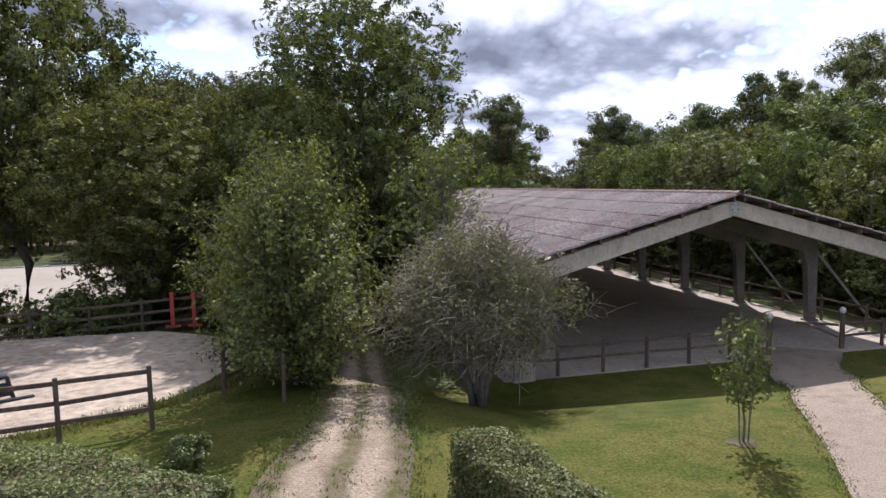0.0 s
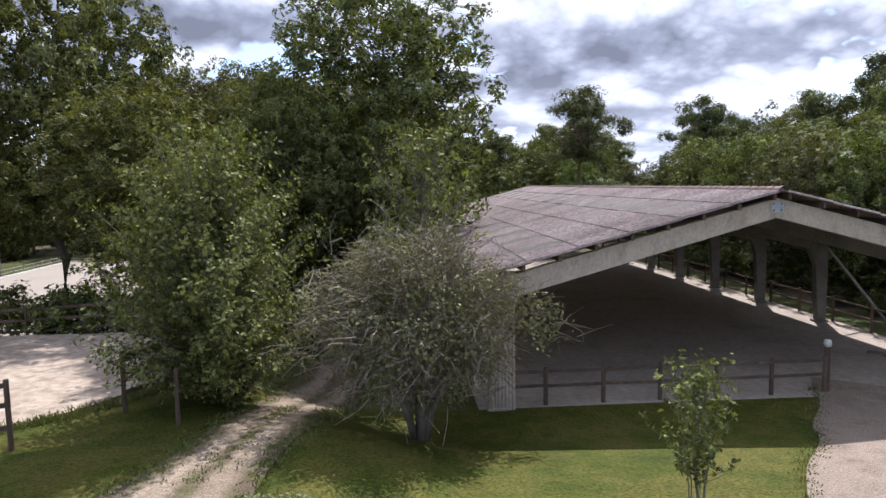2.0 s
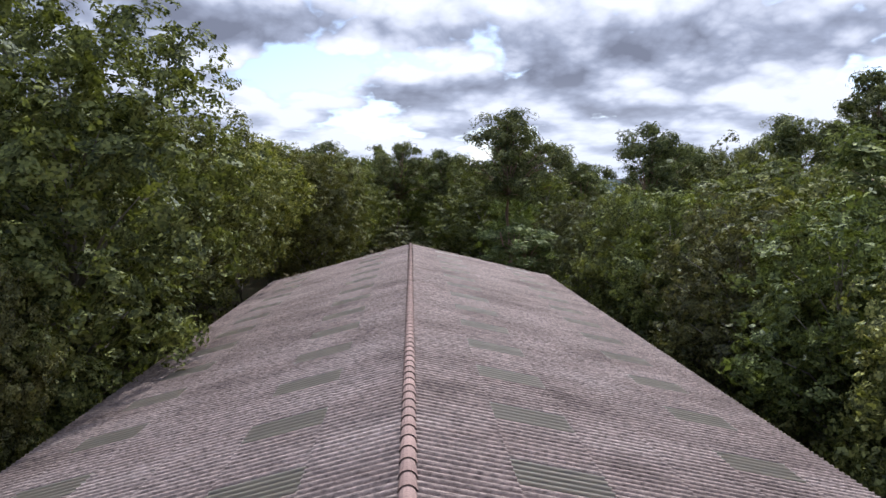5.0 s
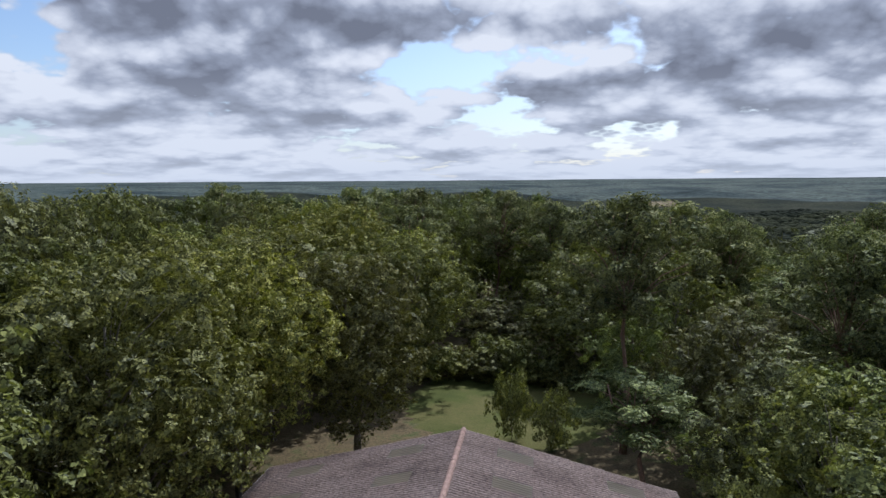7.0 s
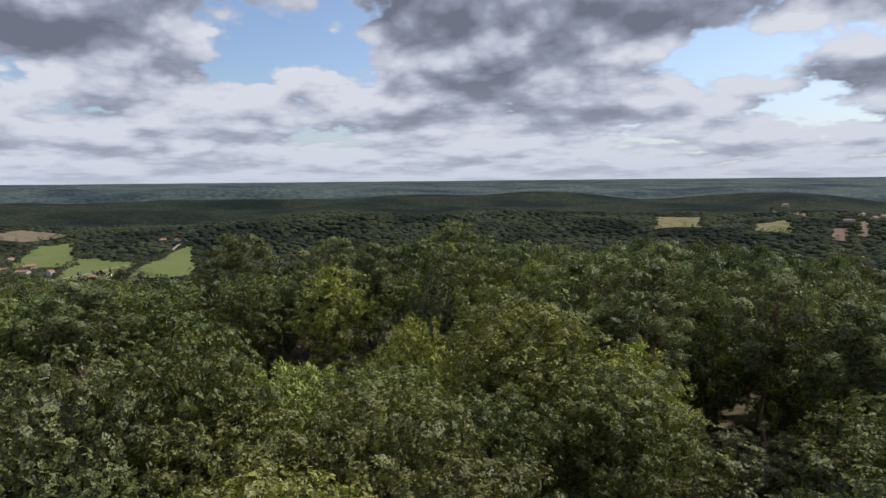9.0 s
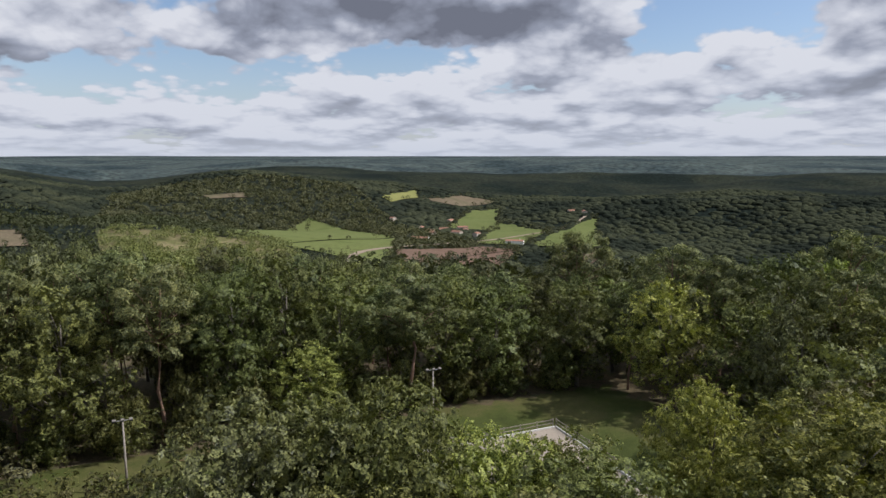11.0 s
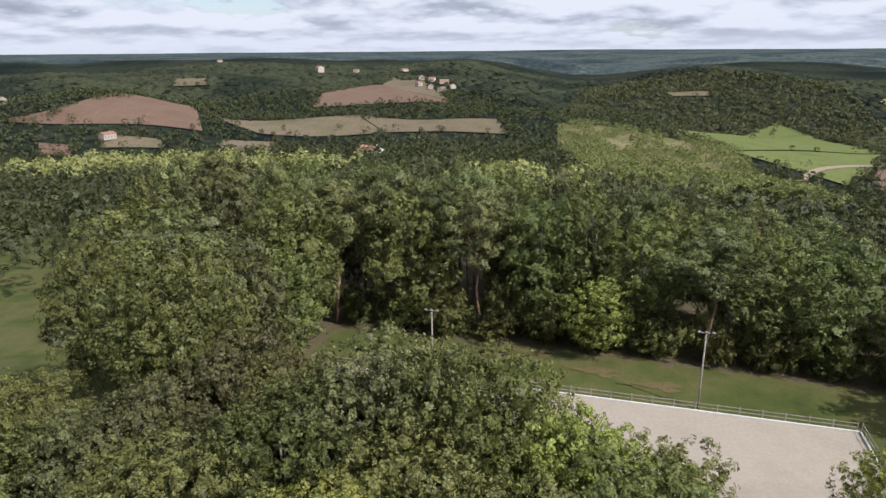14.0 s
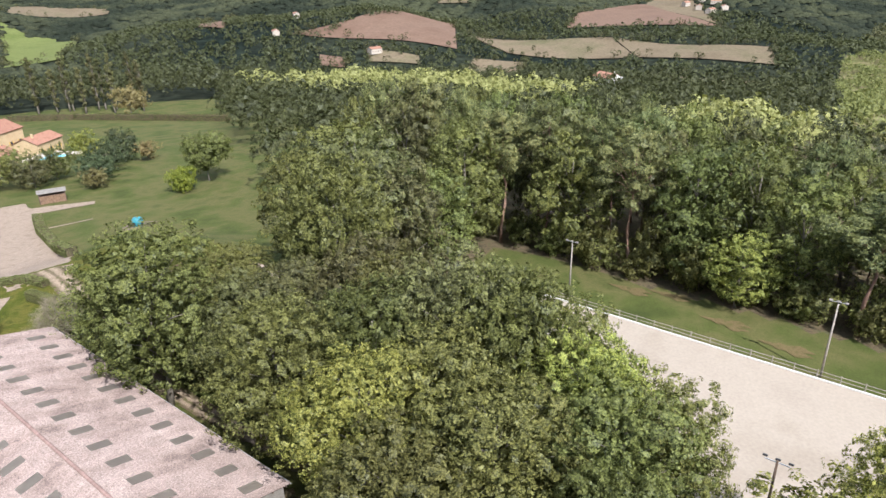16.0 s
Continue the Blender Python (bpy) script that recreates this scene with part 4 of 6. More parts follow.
ARENA_TREES = [
    ("bright", 1, -17.5, 73.5, 16.4, 7.2), ("bright", 0, -9.8, 75.5, 13.4, 5.0), ("bright", 0, -28.6, 74.0, 13.7, 4.4), ("oak", 0, -28.0, 51.0, 15.2, 4.6), ("oak", 1, -28.4, 44.5, 16.6, 4.8), ("grey", 1, -29.5, 36.5, 13.6, 4.4), ("grey", 1, -24.5, 82.0, 13.5, 5.4),
    ("oak", 1, -26.5, 34.0, 15.5, 5.4), ("grey", 0, -27.6, 28.5, 14.8, 4.2),
    ("grey", 1, -48.0, 9.0, 20.2, 8.6), ("oak", 0, -40.5, 4.5, 17.4, 5.6), ("grey", 0, -47.5, 17.0, 16.0, 5.4), ("oak", 1, -59.5, -7.0, 16.5, 8.0), ("oak", 0, -56.0, 4.0, 17.0, 6.4),
    ("pine", 0, -73.0, 67.5, 14.2, 5.6), ("oak", 0, -76.5, 74.0, 13.0, 6.4), ("bright", 1, -71.5, 53.5, 7.0, 4.8), ("oak", 1, -76.0, 46.0, 16.0, 6.2), ("oak", 0, -77.0, 59.0, 14.0, 6.0),
    ("pine", 1, -74.0, 37.0, 17.4, 5.0), ("oak", 1, -75.0, 81.0, 12.0, 6.0), ("oak", 0, -74.0, 27.0, 16.0, 6.2), ("pine", 0, -72.5, 16.0, 18.2, 5.4), ("pine", 1, -77.0, 22.0, 19.2, 5.2), ("pine", 0, -78.0, 32.0, 18.0, 5.2), ("oak", 1, -74.0, 8.0, 17.0, 6.4), ("pine", 1, -76.5, -4.0, 20.4, 5.4), ("oak", 0, -79.0, 52.0, 17.0, 6.4),
    ("oak", 1, -72.0, 93.0, 11.5, 6.0), ("pine", 1, -67.8, 106.8, 16.4, 5.2), ("pine", 0, -59.0, 107.0, 16.0, 5.2), ("oak", 1, -50.0, 104.0, 12.5, 6.0), ("pine", 1, -45.0, 111.0, 16.2, 5.0), ("pine", 0, -61.8, 134.9, 17.8, 5.4), ("pine", 1, -84.0, 101.0, 16.9, 5.2), ("pine", 0, -18.0, 121.0, 16.5, 5.2),
]
EAST_TREES = [
    ("oak", 1, 15.0, 8.0, 9.6, 3.4), ("oak", 0, 15.2, 14.5, 10.2, 3.6), ("grey", 1, 14.8, 21.5, 10.4, 3.6), ("oak", 1, 15.0, 28.5, 10.6, 3.6), ("oak", 0, 14.8, 35.5, 10.6, 3.6), ("grey", 0, 14.4, 42.0, 9.6, 3.6),
    ("pine", 0, 31.7, 46.5, 15.8, 3.6), ("pine", 1, 37.2, 39.0, 17.4, 3.8), ("pine", 0, 33.2, 26.2, 19.1, 4.2), ("pine", 1, 27.0, 58.4, 14.0, 3.8),
    ("pine", 0, 31.0, 52.0, 13.4, 3.8), ("pine", 1, 38.0, 44.0, 19.0, 4.2), ("pine", 1, 25.0, 49.0, 12.6, 3.8), ("pine", 0, 17.4, 79.5, 15.6, 5.6), ("pine", 1, 13.5, 82.5, 15.6, 4.6),
    ("pine", 0, -13.0, 93.0, 17.0, 5.0), ("pine", 1, -2.0, 93.0, 16.8, 5.0), ("pine", 0, 5.0, 89.0, 15.4, 4.6), ("pine", 1, -22.0, 99.0, 17.2, 5.2), ("oak", 0, 21.0, 25.0, 11.5, 5.4), ("oak", 1, 23.0, 12.0, 12.5, 5.6),
    ("oak", 0, 23.5, 36.0, 12.0, 5.6), ("bright", 0, 28.5, 20.0, 12.8, 6.0), ("grey", 1, 18.0, 4.0, 7.0, 4.0), ("oak", 0, 17.2, 11.5, 9.0, 3.8), ("oak", 1, 17.0, 18.5, 9.6, 3.8), ("grey", 0, 17.5, 25.5, 9.2, 3.8), ("oak", 0, 16.8, 32.0, 10.0, 3.8), ("oak", 1, 17.0, 39.0, 10.4, 4.0),
    ("oak", 1, 10.5, 59.0, 10.0, 3.2), ("grey", 0, 13.8, 54.0, 8.8, 3.2), ("grey", 1, 18.5, 60.0, 9.5, 4.4), ("oak", 1, 15.5, 69.0, 12.0, 4.8), ("bright", 0, 14.0, 47.0, 4.2, 2.6), ("bush", 0, 4.5, 53.5, 4.0, 1.8), ("bush", 1, 1.5, 54.5, 5.2, 1.6),
]
SET_TREES = YARD_TREES + ARENA_TREES + EAST_TREES
TREE_NUMBERS = random.Random(3)
for kind, i, x, y, top, rad in SET_TREES:
    plant(kind, i, x, y, top, rad, TREE_NUMBERS.uniform(0, 6.28))


def fill_wood():
    """Woodland trees over the plan, the nearest in more detail."""
    r = random.Random(11)
    placed = [(x, y, rad) for _, _, x, y, _, rad in SET_TREES]
    near = 0
    for _ in range(5000):
        a, d = r.uniform(0, 2 * math.pi), 92 * math.sqrt(r.random())
        x, y = CX + d * math.cos(a), CY + 22 + d * math.sin(a)
        if not is_wood(x, y) or y < -25 or x > 58 or (-18.5 < x < 17 and -3 < y < 46) or (-30 < x < -9 and y < 76) or (-8 < x < 9 and y < 70):
            continue
        pine = r.random() < (0.4 if x < -70 or y > 95 else 0.22)
        rad = r.uniform(3.2, 4.8) if pine else r.uniform(4.4, 6.8)
        if any((x - p) ** 2 + (y - q) ** 2 < (0.62 * (rad + s)) ** 2 for p, q, s in placed):
            continue
        placed.append((x, y, rad))
        close = math.hypot(x + 5, y - 62) < 46 and near < 22
        top = gz(x, y) + r.uniform(14.5, 18.5)
        if x < -62:
            top = min(20.0, 19.6 - 0.085 * (y + 8)) + r.uniform(-2.0, 0.8)
        elif y > 84:
            top = r.uniform(13.0, 16.6)
        if -8 < x < 16 and 76 < y < 88:
            top = gz(x, y) + r.uniform(7.5, 10.0)
        if x > 6:
            top = gz(x, y) + (r.uniform(14.5, 18) if pine and y > 40 else r.uniform(10.5, 14.5))
            if 0.394 < (x + 17.6) / (y + 22) < 0.516 or 0.296 < (x + 3.5) / (y + 13.7) < 0.35:
                top = min(top, 7.4)
        kind = ("pine" if close else "midpine") if pine else r.choice(("oak", "oak", "grey", "grey" if x < -62 else "bright"))
        i = r.randrange(2)
        near += close
        plant(kind, i, x, y, top, rad, r.uniform(0, 6.28))
    return placed


fill_wood()

for k in range(78):
    u = TREE_NUMBERS.random()
    side = k % 6
    if side in (0, 1):
        x, y = -72.5 - 3 * u, 4 + k / 78 * 92
    elif side == 2:
        x, y = 13.8 + 3 * u, -2 + k / 78 * 46
    elif side == 3:
        x, y = -10 + 22 * k / 78, 70 + 3 * u + 2 * math.sin(k)
    elif side == 4:
        x, y = -18.6 - 2 * u, 12 + k / 78 * 30
    else:
        x, y = -27.5 + 2 * u, 24 + k / 78 * 58
    tall = TREE_NUMBERS.uniform(4.0, 8.5) if side in (0, 1) else TREE_NUMBERS.uniform(2.2, 5.0)
    plant("bush", k % 2, x, y, gz(x, y) + tall, TREE_NUMBERS.uniform(1.8, 3.0) + 0.15 * tall, u * 6)

for k in range(12):
    u = TREE_NUMBERS.random()
    x, y = 12.6 + 1.4 * u, 2.5 + k * 3.2
    plant("bush", k % 2, x, y, gz(x, y) + TREE_NUMBERS.uniform(1.0, 2.0), TREE_NUMBERS.uniform(1.0, 1.5), u * 6)

for n, key in enumerate(KINDS):
    if key not in USED:
        plant(*key, 48 + 7 * n, 96, gz(48 + 7 * n, 96) + 14, 4.5)


# ---- things in the yard ----
def hedge(points, width, height, n, label, leaf=0.037, round_top=0.12, mat=None):
    """A clipped hedge along points: a dark core and a skin of small leaves."""
    r = np.random.default_rng(n)
    h = empty("hedge", Matrix(), label, "hedge", "hedges")
    segs = [(np.array(a, float), np.array(b, float)) for a, b in zip(points, points[1:])]
    length = [np.linalg.norm(b - a) for a, b in segs]
    cores, cards = bmesh.new(), []
    for (a, b), l in zip(segs, length):
        d = (b - a) / l
        s = np.array([d[1], -d[0]])
        z0 = gz(*a), gz(*b)
        m = int(n * l / sum(length))
        u = r.uniform(-0.02, 1.02, m)
        side = r.random(m)
        w = width / 2
        peri = 2 * height + width
        q = side * peri
        off = np.where(q < height, -w, np.where(q < height + width, q - height - w, w))
        zz = np.where(q < height, q, np.where(q < height + width, height, peri - q))
        zz = zz - round_top * np.clip((np.abs(off) - w * 0.6) / (w * 0.4), 0, 1) ** 2
        nrm = np.where((q < height)[:, None], -np.append(s, 0), np.where((q < height + width)[:, None], np.array([0, 0, 1.0]), np.append(s, 0)))
        endcap = r.random(m) < width / l * 0.5
        cu = np.where(endcap, np.where(r.random(m) < 0.5, 0.0, 1.0), u)
        offc = np.where(endcap, r.uniform(-w, w, m), off)
        zc = np.where(endcap, r.uniform(0, height, m), zz)
        base = z0[0] * (1 - cu) + z0[1] * cu
        bumps = 0.05 * np.sin(cu * l * 3 + offc * 4) + 0.03 * np.sin(cu * l * 7)
        p = np.column_stack([a[0] + d[0] * cu * l + s[0] * offc, a[1] + d[1] * cu * l + s[1] * offc, base + zc + bumps]) + r.normal(size=(m, 3)) * 0.035
        cards.append(leaf_cards(r, p, unit(nrm + r.normal(size=(m, 3)) * 0.6), leaf, 0.55))
        pa, pb = Vector((*a, z0[0] + height / 2 - 0.05)), Vector((*b, z0[1] + height / 2 - 0.05))
        beam(cores, pa, pb, width - 0.08, height - 0.08, 0.06)
    part("core", cores, FLOOR, h)
    part("leaves", quads_mesh("leaves", np.concatenate(cards), mat or BOX), None, h)


hedge([(-14.05, -10.6), (-13.2, -15.2)], 1.15, 1.25, 24000, "clipped box hedge beside the drive")
hedge([(-24.5, -9.0), (-22.0, -9.6), (-19.0, -12.2)], 1.7, 1.25, 32000, "broad clipped box hedge along the yard")
hedge([(-36.5, -74.5), (-33.0, -64), (-30.0, -50), (-27.0, -36)], 1.8, 1.5, 6000, "long trimmed hedge beside the pale drive", 0.14)
hedge([(-9.5, -26.0), (-12.5, -24.6), (-15.0, -21.0), (-15.8, -17.0)], 1.1, 1.0, 5000, "low curved hedge round a lawn", 0.11)
hedge([(-100, -262), (-118, -238), (-135, -200), (-147, -166)], 2.6, 2.6, 6000, "long dark field hedge", 0.3, 0.12, OAK)

ball = make_tree("box_ball", 81, 1.05, 0.48, BOX, BARK, 2600, 0.035, 0.05, 9, "small round clipped bush on the lawn", "bush")
settle(ball, -19.45, -8.7)


def make_hawthorn(x, y):
    r = np.random.default_rng(7)
    t = empty("hawthorn", Matrix.Translation((x, y, gz(x, y))), "twiggy greyish hawthorn, half bare, beside the hall", "tree")
    lobes = []
    for i in range(64):
        k = (i + 0.5) / 64
        up = 1 - 1.2 * k
        a = i * 2.39996 + r.uniform(-0.5, 0.5)
        h = math.sqrt(max(0.0, 1 - up * up)) * (1 if up > 0.1 else 0.92)
        f = r.uniform(0.5, 1.05) * (1 + 0.17 * math.sin(2 * a + 0.9) + 0.1 * math.sin(3 * a))
        lobes.append((math.cos(a) * h * 2.8 * f, math.sin(a) * h * 2.7 * f, 2.65 + up * 2.5 * r.uniform(0.72, 1.12), r.uniform(0.5, 0.85)))
    for k in range(4):
        bm = bmesh.new()
        a = k * 1.6
        tube(bm, [(0.1 * math.cos(a), 0.1 * math.sin(a), -0.2), (0.3 * math.cos(a), 0.3 * math.sin(a), 0.8), (0.9 * math.cos(a), 0.9 * math.sin(a), 2.0), (1.5 * math.cos(a + 0.4), 1.5 * math.sin(a + 0.4), 3.4)], [0.12, 0.1, 0.07, 0.02], 7)
        part("trunk", bm, BARK, t, "", True)
    for lx, ly, lz, lr in lobes:
        bm = bmesh.new()
        q = Vector((lx, ly, lz))
        tube(bm, [Vector((lx * 0.12, ly * 0.12, 0.6 + lz * 0.12)), Vector((lx * 0.55, ly * 0.55, 0.9 + lz * 0.6)), q], [0.045, 0.03, 0.01], 5)
        part("limb", bm, BARK, t)
    bm = bmesh.new()
    for lx, ly, lz, lr in lobes:
        out = Vector((lx, ly, (lz - 2.6) * 0.55)).normalized()
        for _ in range(46):
            p0 = Vector((lx, ly, lz)) + Vector(r.normal(size=3)) * lr * 0.55
            d = (out * 0.9 + Vector(r.normal(size=3)) * 0.7).normalized()
            p1 = p0 + d * r.uniform(0.25, 0.6)
            p2 = p1 + (d + Vector(r.normal(size=3)) * 0.5 + Vector((0, 0, -0.35))).normalized() * r.uniform(0.25, 0.65)
            tube(bm, [p0, p1, p2], [0.013, 0.009, 0.005], 3)
    tagged(part("twig_mass", bm, GREYTWIG, t, "bare grey twigs"), kind="stuff")
    v = lobes_cards(r, lobes, 34000, 0.055, 6, 0.42, shell=1.0)
    part("crown", quads_mesh("crown", v, HAW), None, t)


def make_shoot_tree(name, seed, height, radius, mat, shoots, leaf, label, per=26, open_base=0.12):
    """A young tree of long leafy shoots that rise and spread from a short stem."""
    r = np.random.default_rng(seed)
    t = empty(name, Matrix(), label, "tree")
    stem, wood = bmesh.new(), bmesh.new()
    tube(stem, [(0, 0, -0.3), (0.05, 0.03, height * 0.2), (-0.05, 0.05, height * 0.45), (0, 0, height * 0.8)], [height * 0.013, height * 0.011, height * 0.008, 0.012], 7)
    part("trunk", stem, BARK, t, "", True)
    pts, ways = [], []
    for i in range(shoots):
        k = (i + r.random()) / shoots
        a = i * 2.39996 + r.normal() * 0.3
        z0 = height * (open_base + 0.62 * k)
        reach = radius * (0.45 + 0.75 * math.sin(math.pi * min(1.0, 0.22 + 0.78 * k))) * r.uniform(0.5, 1.12)
        rise = height * (0.08 + 0.24 * k) * r.uniform(0.6, 1.25)
        p0 = Vector((0, 0, z0))
        p3 = Vector((math.cos(a) * reach, math.sin(a) * reach, min(height * 1.02, z0 + rise)))
        p1 = p0.lerp(p3, 0.4) + Vector((0, 0, -0.05 * reach))
        p2 = p0.lerp(p3, 0.75)
        k = min(1.0, height / 6) ** 1.5
        tube(wood, [p0, p1, p2, p3 + Vector((0, 0, 0.25 * k))], [0.03 * k, 0.022 * k, 0.014 * k, 0.005 * k], 4)
        d = p3 - p0
        for _ in range(per):
            f = r.uniform(0.22, 1.1)
            c = p0.lerp(p3, f) + Vector((0, 0, 0.25 * max(0.0, f - 0.75) * 4 * 0.6))
            pts.append(c + Vector(r.normal(size=3)) * (0.34 - 0.2 * f) * radius / 2.6)
            ways.append(Vector(r.normal(size=3)) * 0.8 + Vector((math.cos(a), math.sin(a), 0.9)))
    tagged(part("twig_mass", wood, BARK, t, "thin brown shoots"), kind="stuff")
    v = leaf_cards(r, np.array(pts), unit(np.array(ways)), leaf, 0.6)
    part("crown", quads_mesh("crown", v, mat), None, t)
    return t


make_hawthorn(-11.6, -2.6)

for seed, x, y, h, rad, n, leaf, mat, label in (
    (93, -11.6, 7.0, 8.5, 1.7, 4200, 0.16, OAK, "slim leafy tree along the hall"),
    (94, -11.8, 12.2, 10.0, 1.9, 4500, 0.16, YOUNG, "slim leafy tree along the hall"),
    (95, -17.9, 2.0, 4.4, 1.7, 4500, 0.14, OAK_LIGHT, "dense shrub behind the young tree"),
    (96, -18.8, 6.0, 5.0, 2.0, 4500, 0.15, OAK, "dense shrub behind the pen fence"),
    (98, -26.5, 11.2, 2.6, 2.6, 3500, 0.15, OAK, "loose bramble behind the pen fence"),
    (99, -31.5, 11.6, 3.0, 2.8, 3500, 0.15, OAK, "loose bramble behind the pen fence"),
):
    settle(make_tree("small_tree", seed, h, rad, mat, BARK, n, leaf, 0.04, 16, label, "tree", per=12), x, y, 1, 1, seed)

settle(make_shoot_tree("young_tree", 91, 7.1, 2.5, YOUNG, 340, 0.085, "bushy young green tree with long leafy shoots", 80, 0.07), -17.2, -1.8)
settle(make_shoot_tree("small_tree", 94, 2.5, 0.85, OAK, 70, 0.09, "low dark leafy growth at the foot of a young tree", 34, 0.03), -16.75, -2.1)
settle(make_shoot_tree("young_tree", 92, 8.6, 2.0, YOUNG, 110, 0.12, "slender young tree against the hall's corner", 22, 0.25), -11.2, 3.2)
settle(make_shoot_tree("young_tree", 93, 5.2, 1.7, YOUNG, 90, 0.12, "low leafy young tree beside the drive"), -18.2, 3.4)

sapling = make_shoot_tree("sapling", 88, 2.75, 0.72, YOUNG, 60, 0.07, "thin young sapling with several stems planted in the lawn", 20, 0.3)
for k in range(4):
    bm = bmesh.new()
    a = k * 1.7
    tube(bm, [(0.12 * math.cos(a), 0.12 * math.sin(a), -0.1), (0.16 * math.cos(a), 0.16 * math.sin(a), 0.8), (0.3 * math.cos(a), 0.3 * math.sin(a), 1.7)], [0.014, 0.011, 0.005], 5)
    part("stem", bm, BARK, sapling)
settle(sapling, -7.1, -9.2)
sheet("mulch_ring", disc_rows(-7.1, -9.2, 0.36, 0.3, 24, 3, 0.15), FLOOR, 0.062, "bare earth ring round the sapling", "earth", "structure")


def pole_lamp(x, y, top, arm, count, turn, label, pole):
    z = gz(x, y)
    e = empty("flood_lamp", Matrix.Translation((x, y, z)) @ Matrix.Rotation(turn, 4, "Z"), label, "street lamp", "arena lamps")
    h = top - z
    bm = bmesh.new()
    tube(bm, [(0, 0, -0.3), (0, 0, h * 0.5), (0, 0, h)], [0.13, 0.11, 0.085], 9)
    part("pole", bm, pole, e, "", True)
    bm = bmesh.new()
    beam(bm, (0, -arm, h - 0.15), (0, arm, h - 0.15), 0.07, 0.07, 0.01)
    part("arm", bm, STEEL, e)
    for k in range(count):
        yy = -arm + 2 * arm * k / (count - 1)
        bm = bmesh.new()
        box(bm, (0.16, yy, h - 0.02), (0.26, 0.34, 0.15), Matrix.Rotation(0.5, 3, "Y"), 0.03)
        lamp = part("floodlight", bm, BLACK if pole is TIMBER else DARKCON, e)
        bm = bmesh.new()
        box(bm, (0.33, yy, h - 0.12), (0.02, 0.28, 0.11), Matrix.Rotation(0.5, 3, "Y"), 0.004)
        part("glass", bm, PANE, lamp)


pole_lamp(-60.9, 65.6, 6.0, 0.75, 3, 0.0, "tall pole with floodlights beside the arena fence", GREYWOOD)
pole_lamp(-63.0, 33.6, 4.4, 0.75, 3, 0.0, "tall pole with floodlights beside the arena fence", GREYWOOD)
pole_lamp(-30.2, 66.4, 6.7, 0.85, 3, math.pi, "dark timber pole with three black floodlights", TIMBER)

# kerb boards along the arena
for a, b in (((-60.15, 21.6), (-60.15, 81.6)), ((-60.1, 81.7), (-30.7, 81.7))):
    bm = bmesh.new()
    beam(bm, (*a, -3.36), (*b, -3.36), 0.22, 0.24, 0.02)
    tagged(part("arena_kerb", bm, PALEWOOD), "pale board edging along the arena fence", "edging")


def gate_post(x, y):
    e = empty("gate_post", Matrix.Translation((x, y, 0)), "stout timber gate post with a pale cap", "post", "gate posts")
    bm = bmesh.new()
    tube(bm, [(0, 0, -0.1), (0, 0, 1.55), (0, 0, 1.58)], [0.1, 0.1, 0.08], 9)
    part("post", bm, TIMBER, e)
    bm = bmesh.new()
    tube(bm, [(0, 0, 1.56), (0, 0, 1.66), (0, 0, 1.8), (0, 0, 1.84)], [0.07, 0.13, 0.11, 0.03], 9)
    part("cap", bm, PALEWOOD, e, "pale weathered cap", True)


gate_post(2.15, 0.7), gate_post(5.85, 0.7)


def gate_bar(a, b, label):
    bm = bmesh.new()
    beam(bm, a, b, 0.07, 0.1, 0.01)
    d = (Vector(b) - Vector(a))
    beam(bm, Vector(a) + Vector((0, 0, -0.55)), Vector(a) + d * 0.75 + Vector((0, 0, -0.05)), 0.05, 0.08, 0.01)
    tagged(part("gate_bar", bm, TIMBER), label, "gate", "gate bars")


gate_bar((2.25, 0.8, 1.15), (3.1, 1.9, 1.25), "open timber gate bar with a brace")
gate_bar((5.75, 0.8, 1.05), (4.1, 1.4, 1.15), "open timber gate bar with a brace")
gate_bar((-19.15, -2.7, 2.85), (-18.3, -1.1, 2.9), "braced timber pen gate, standing open")

bm = bmesh.new()
tube(bm, [(-17.55, -3.6, 1.4), (-17.55, -3.6, 2.85)], [0.06, 0.055], 8)
tagged(part("old_post", bm, TIMBER), "weathered timber post among the leaves", "post")
for k, (x, y) in enumerate(((-22.05, 8.1), (-21.15, 8.0))):
    bm = bmesh.new()
    beam(bm, (x, y, 1.4), (x, y, 2.95), 0.1, 0.16, 0.01)
    beam(bm, (x - 0.3, y, 1.46), (x + 0.3, y, 1.46), 0.1, 0.1, 0.01)
    tagged(part("jump_stand", bm, RED), "red painted jump stand on the pen's sand", "jump stand", "jump stands")


def jump_block(x, y):
    e = empty("jump_block", Matrix.Translation((x, y, gz(x, y) + 0.05)) @ Matrix.Rotation(0.5, 4, "Z"), "black plastic jump block lying on the sand", "jump block")
    bm = bmesh.new()
    for s in (-1, 1):
        beam(bm, (s * 0.34, 0, 0.0), (s * 0.2, 0, 0.72), 0.3, 0.09, 0.02)
    for z in (0.2, 0.45, 0.7):
        beam(bm, (-0.3 + z * 0.1, 0, z), (0.3 - z * 0.1, 0, z), 0.26, 0.1, 0.02)
    part("frame", bm, BLACK, e)
    bm = bmesh.new()
    beam(bm, (-0.65, -0.25, 0.06), (0.8, -0.3, 0.06), 0.12, 0.1, 0.03)
    part("pole_rest", bm, BLACK, e)


jump_block(-25.4, -1.2)


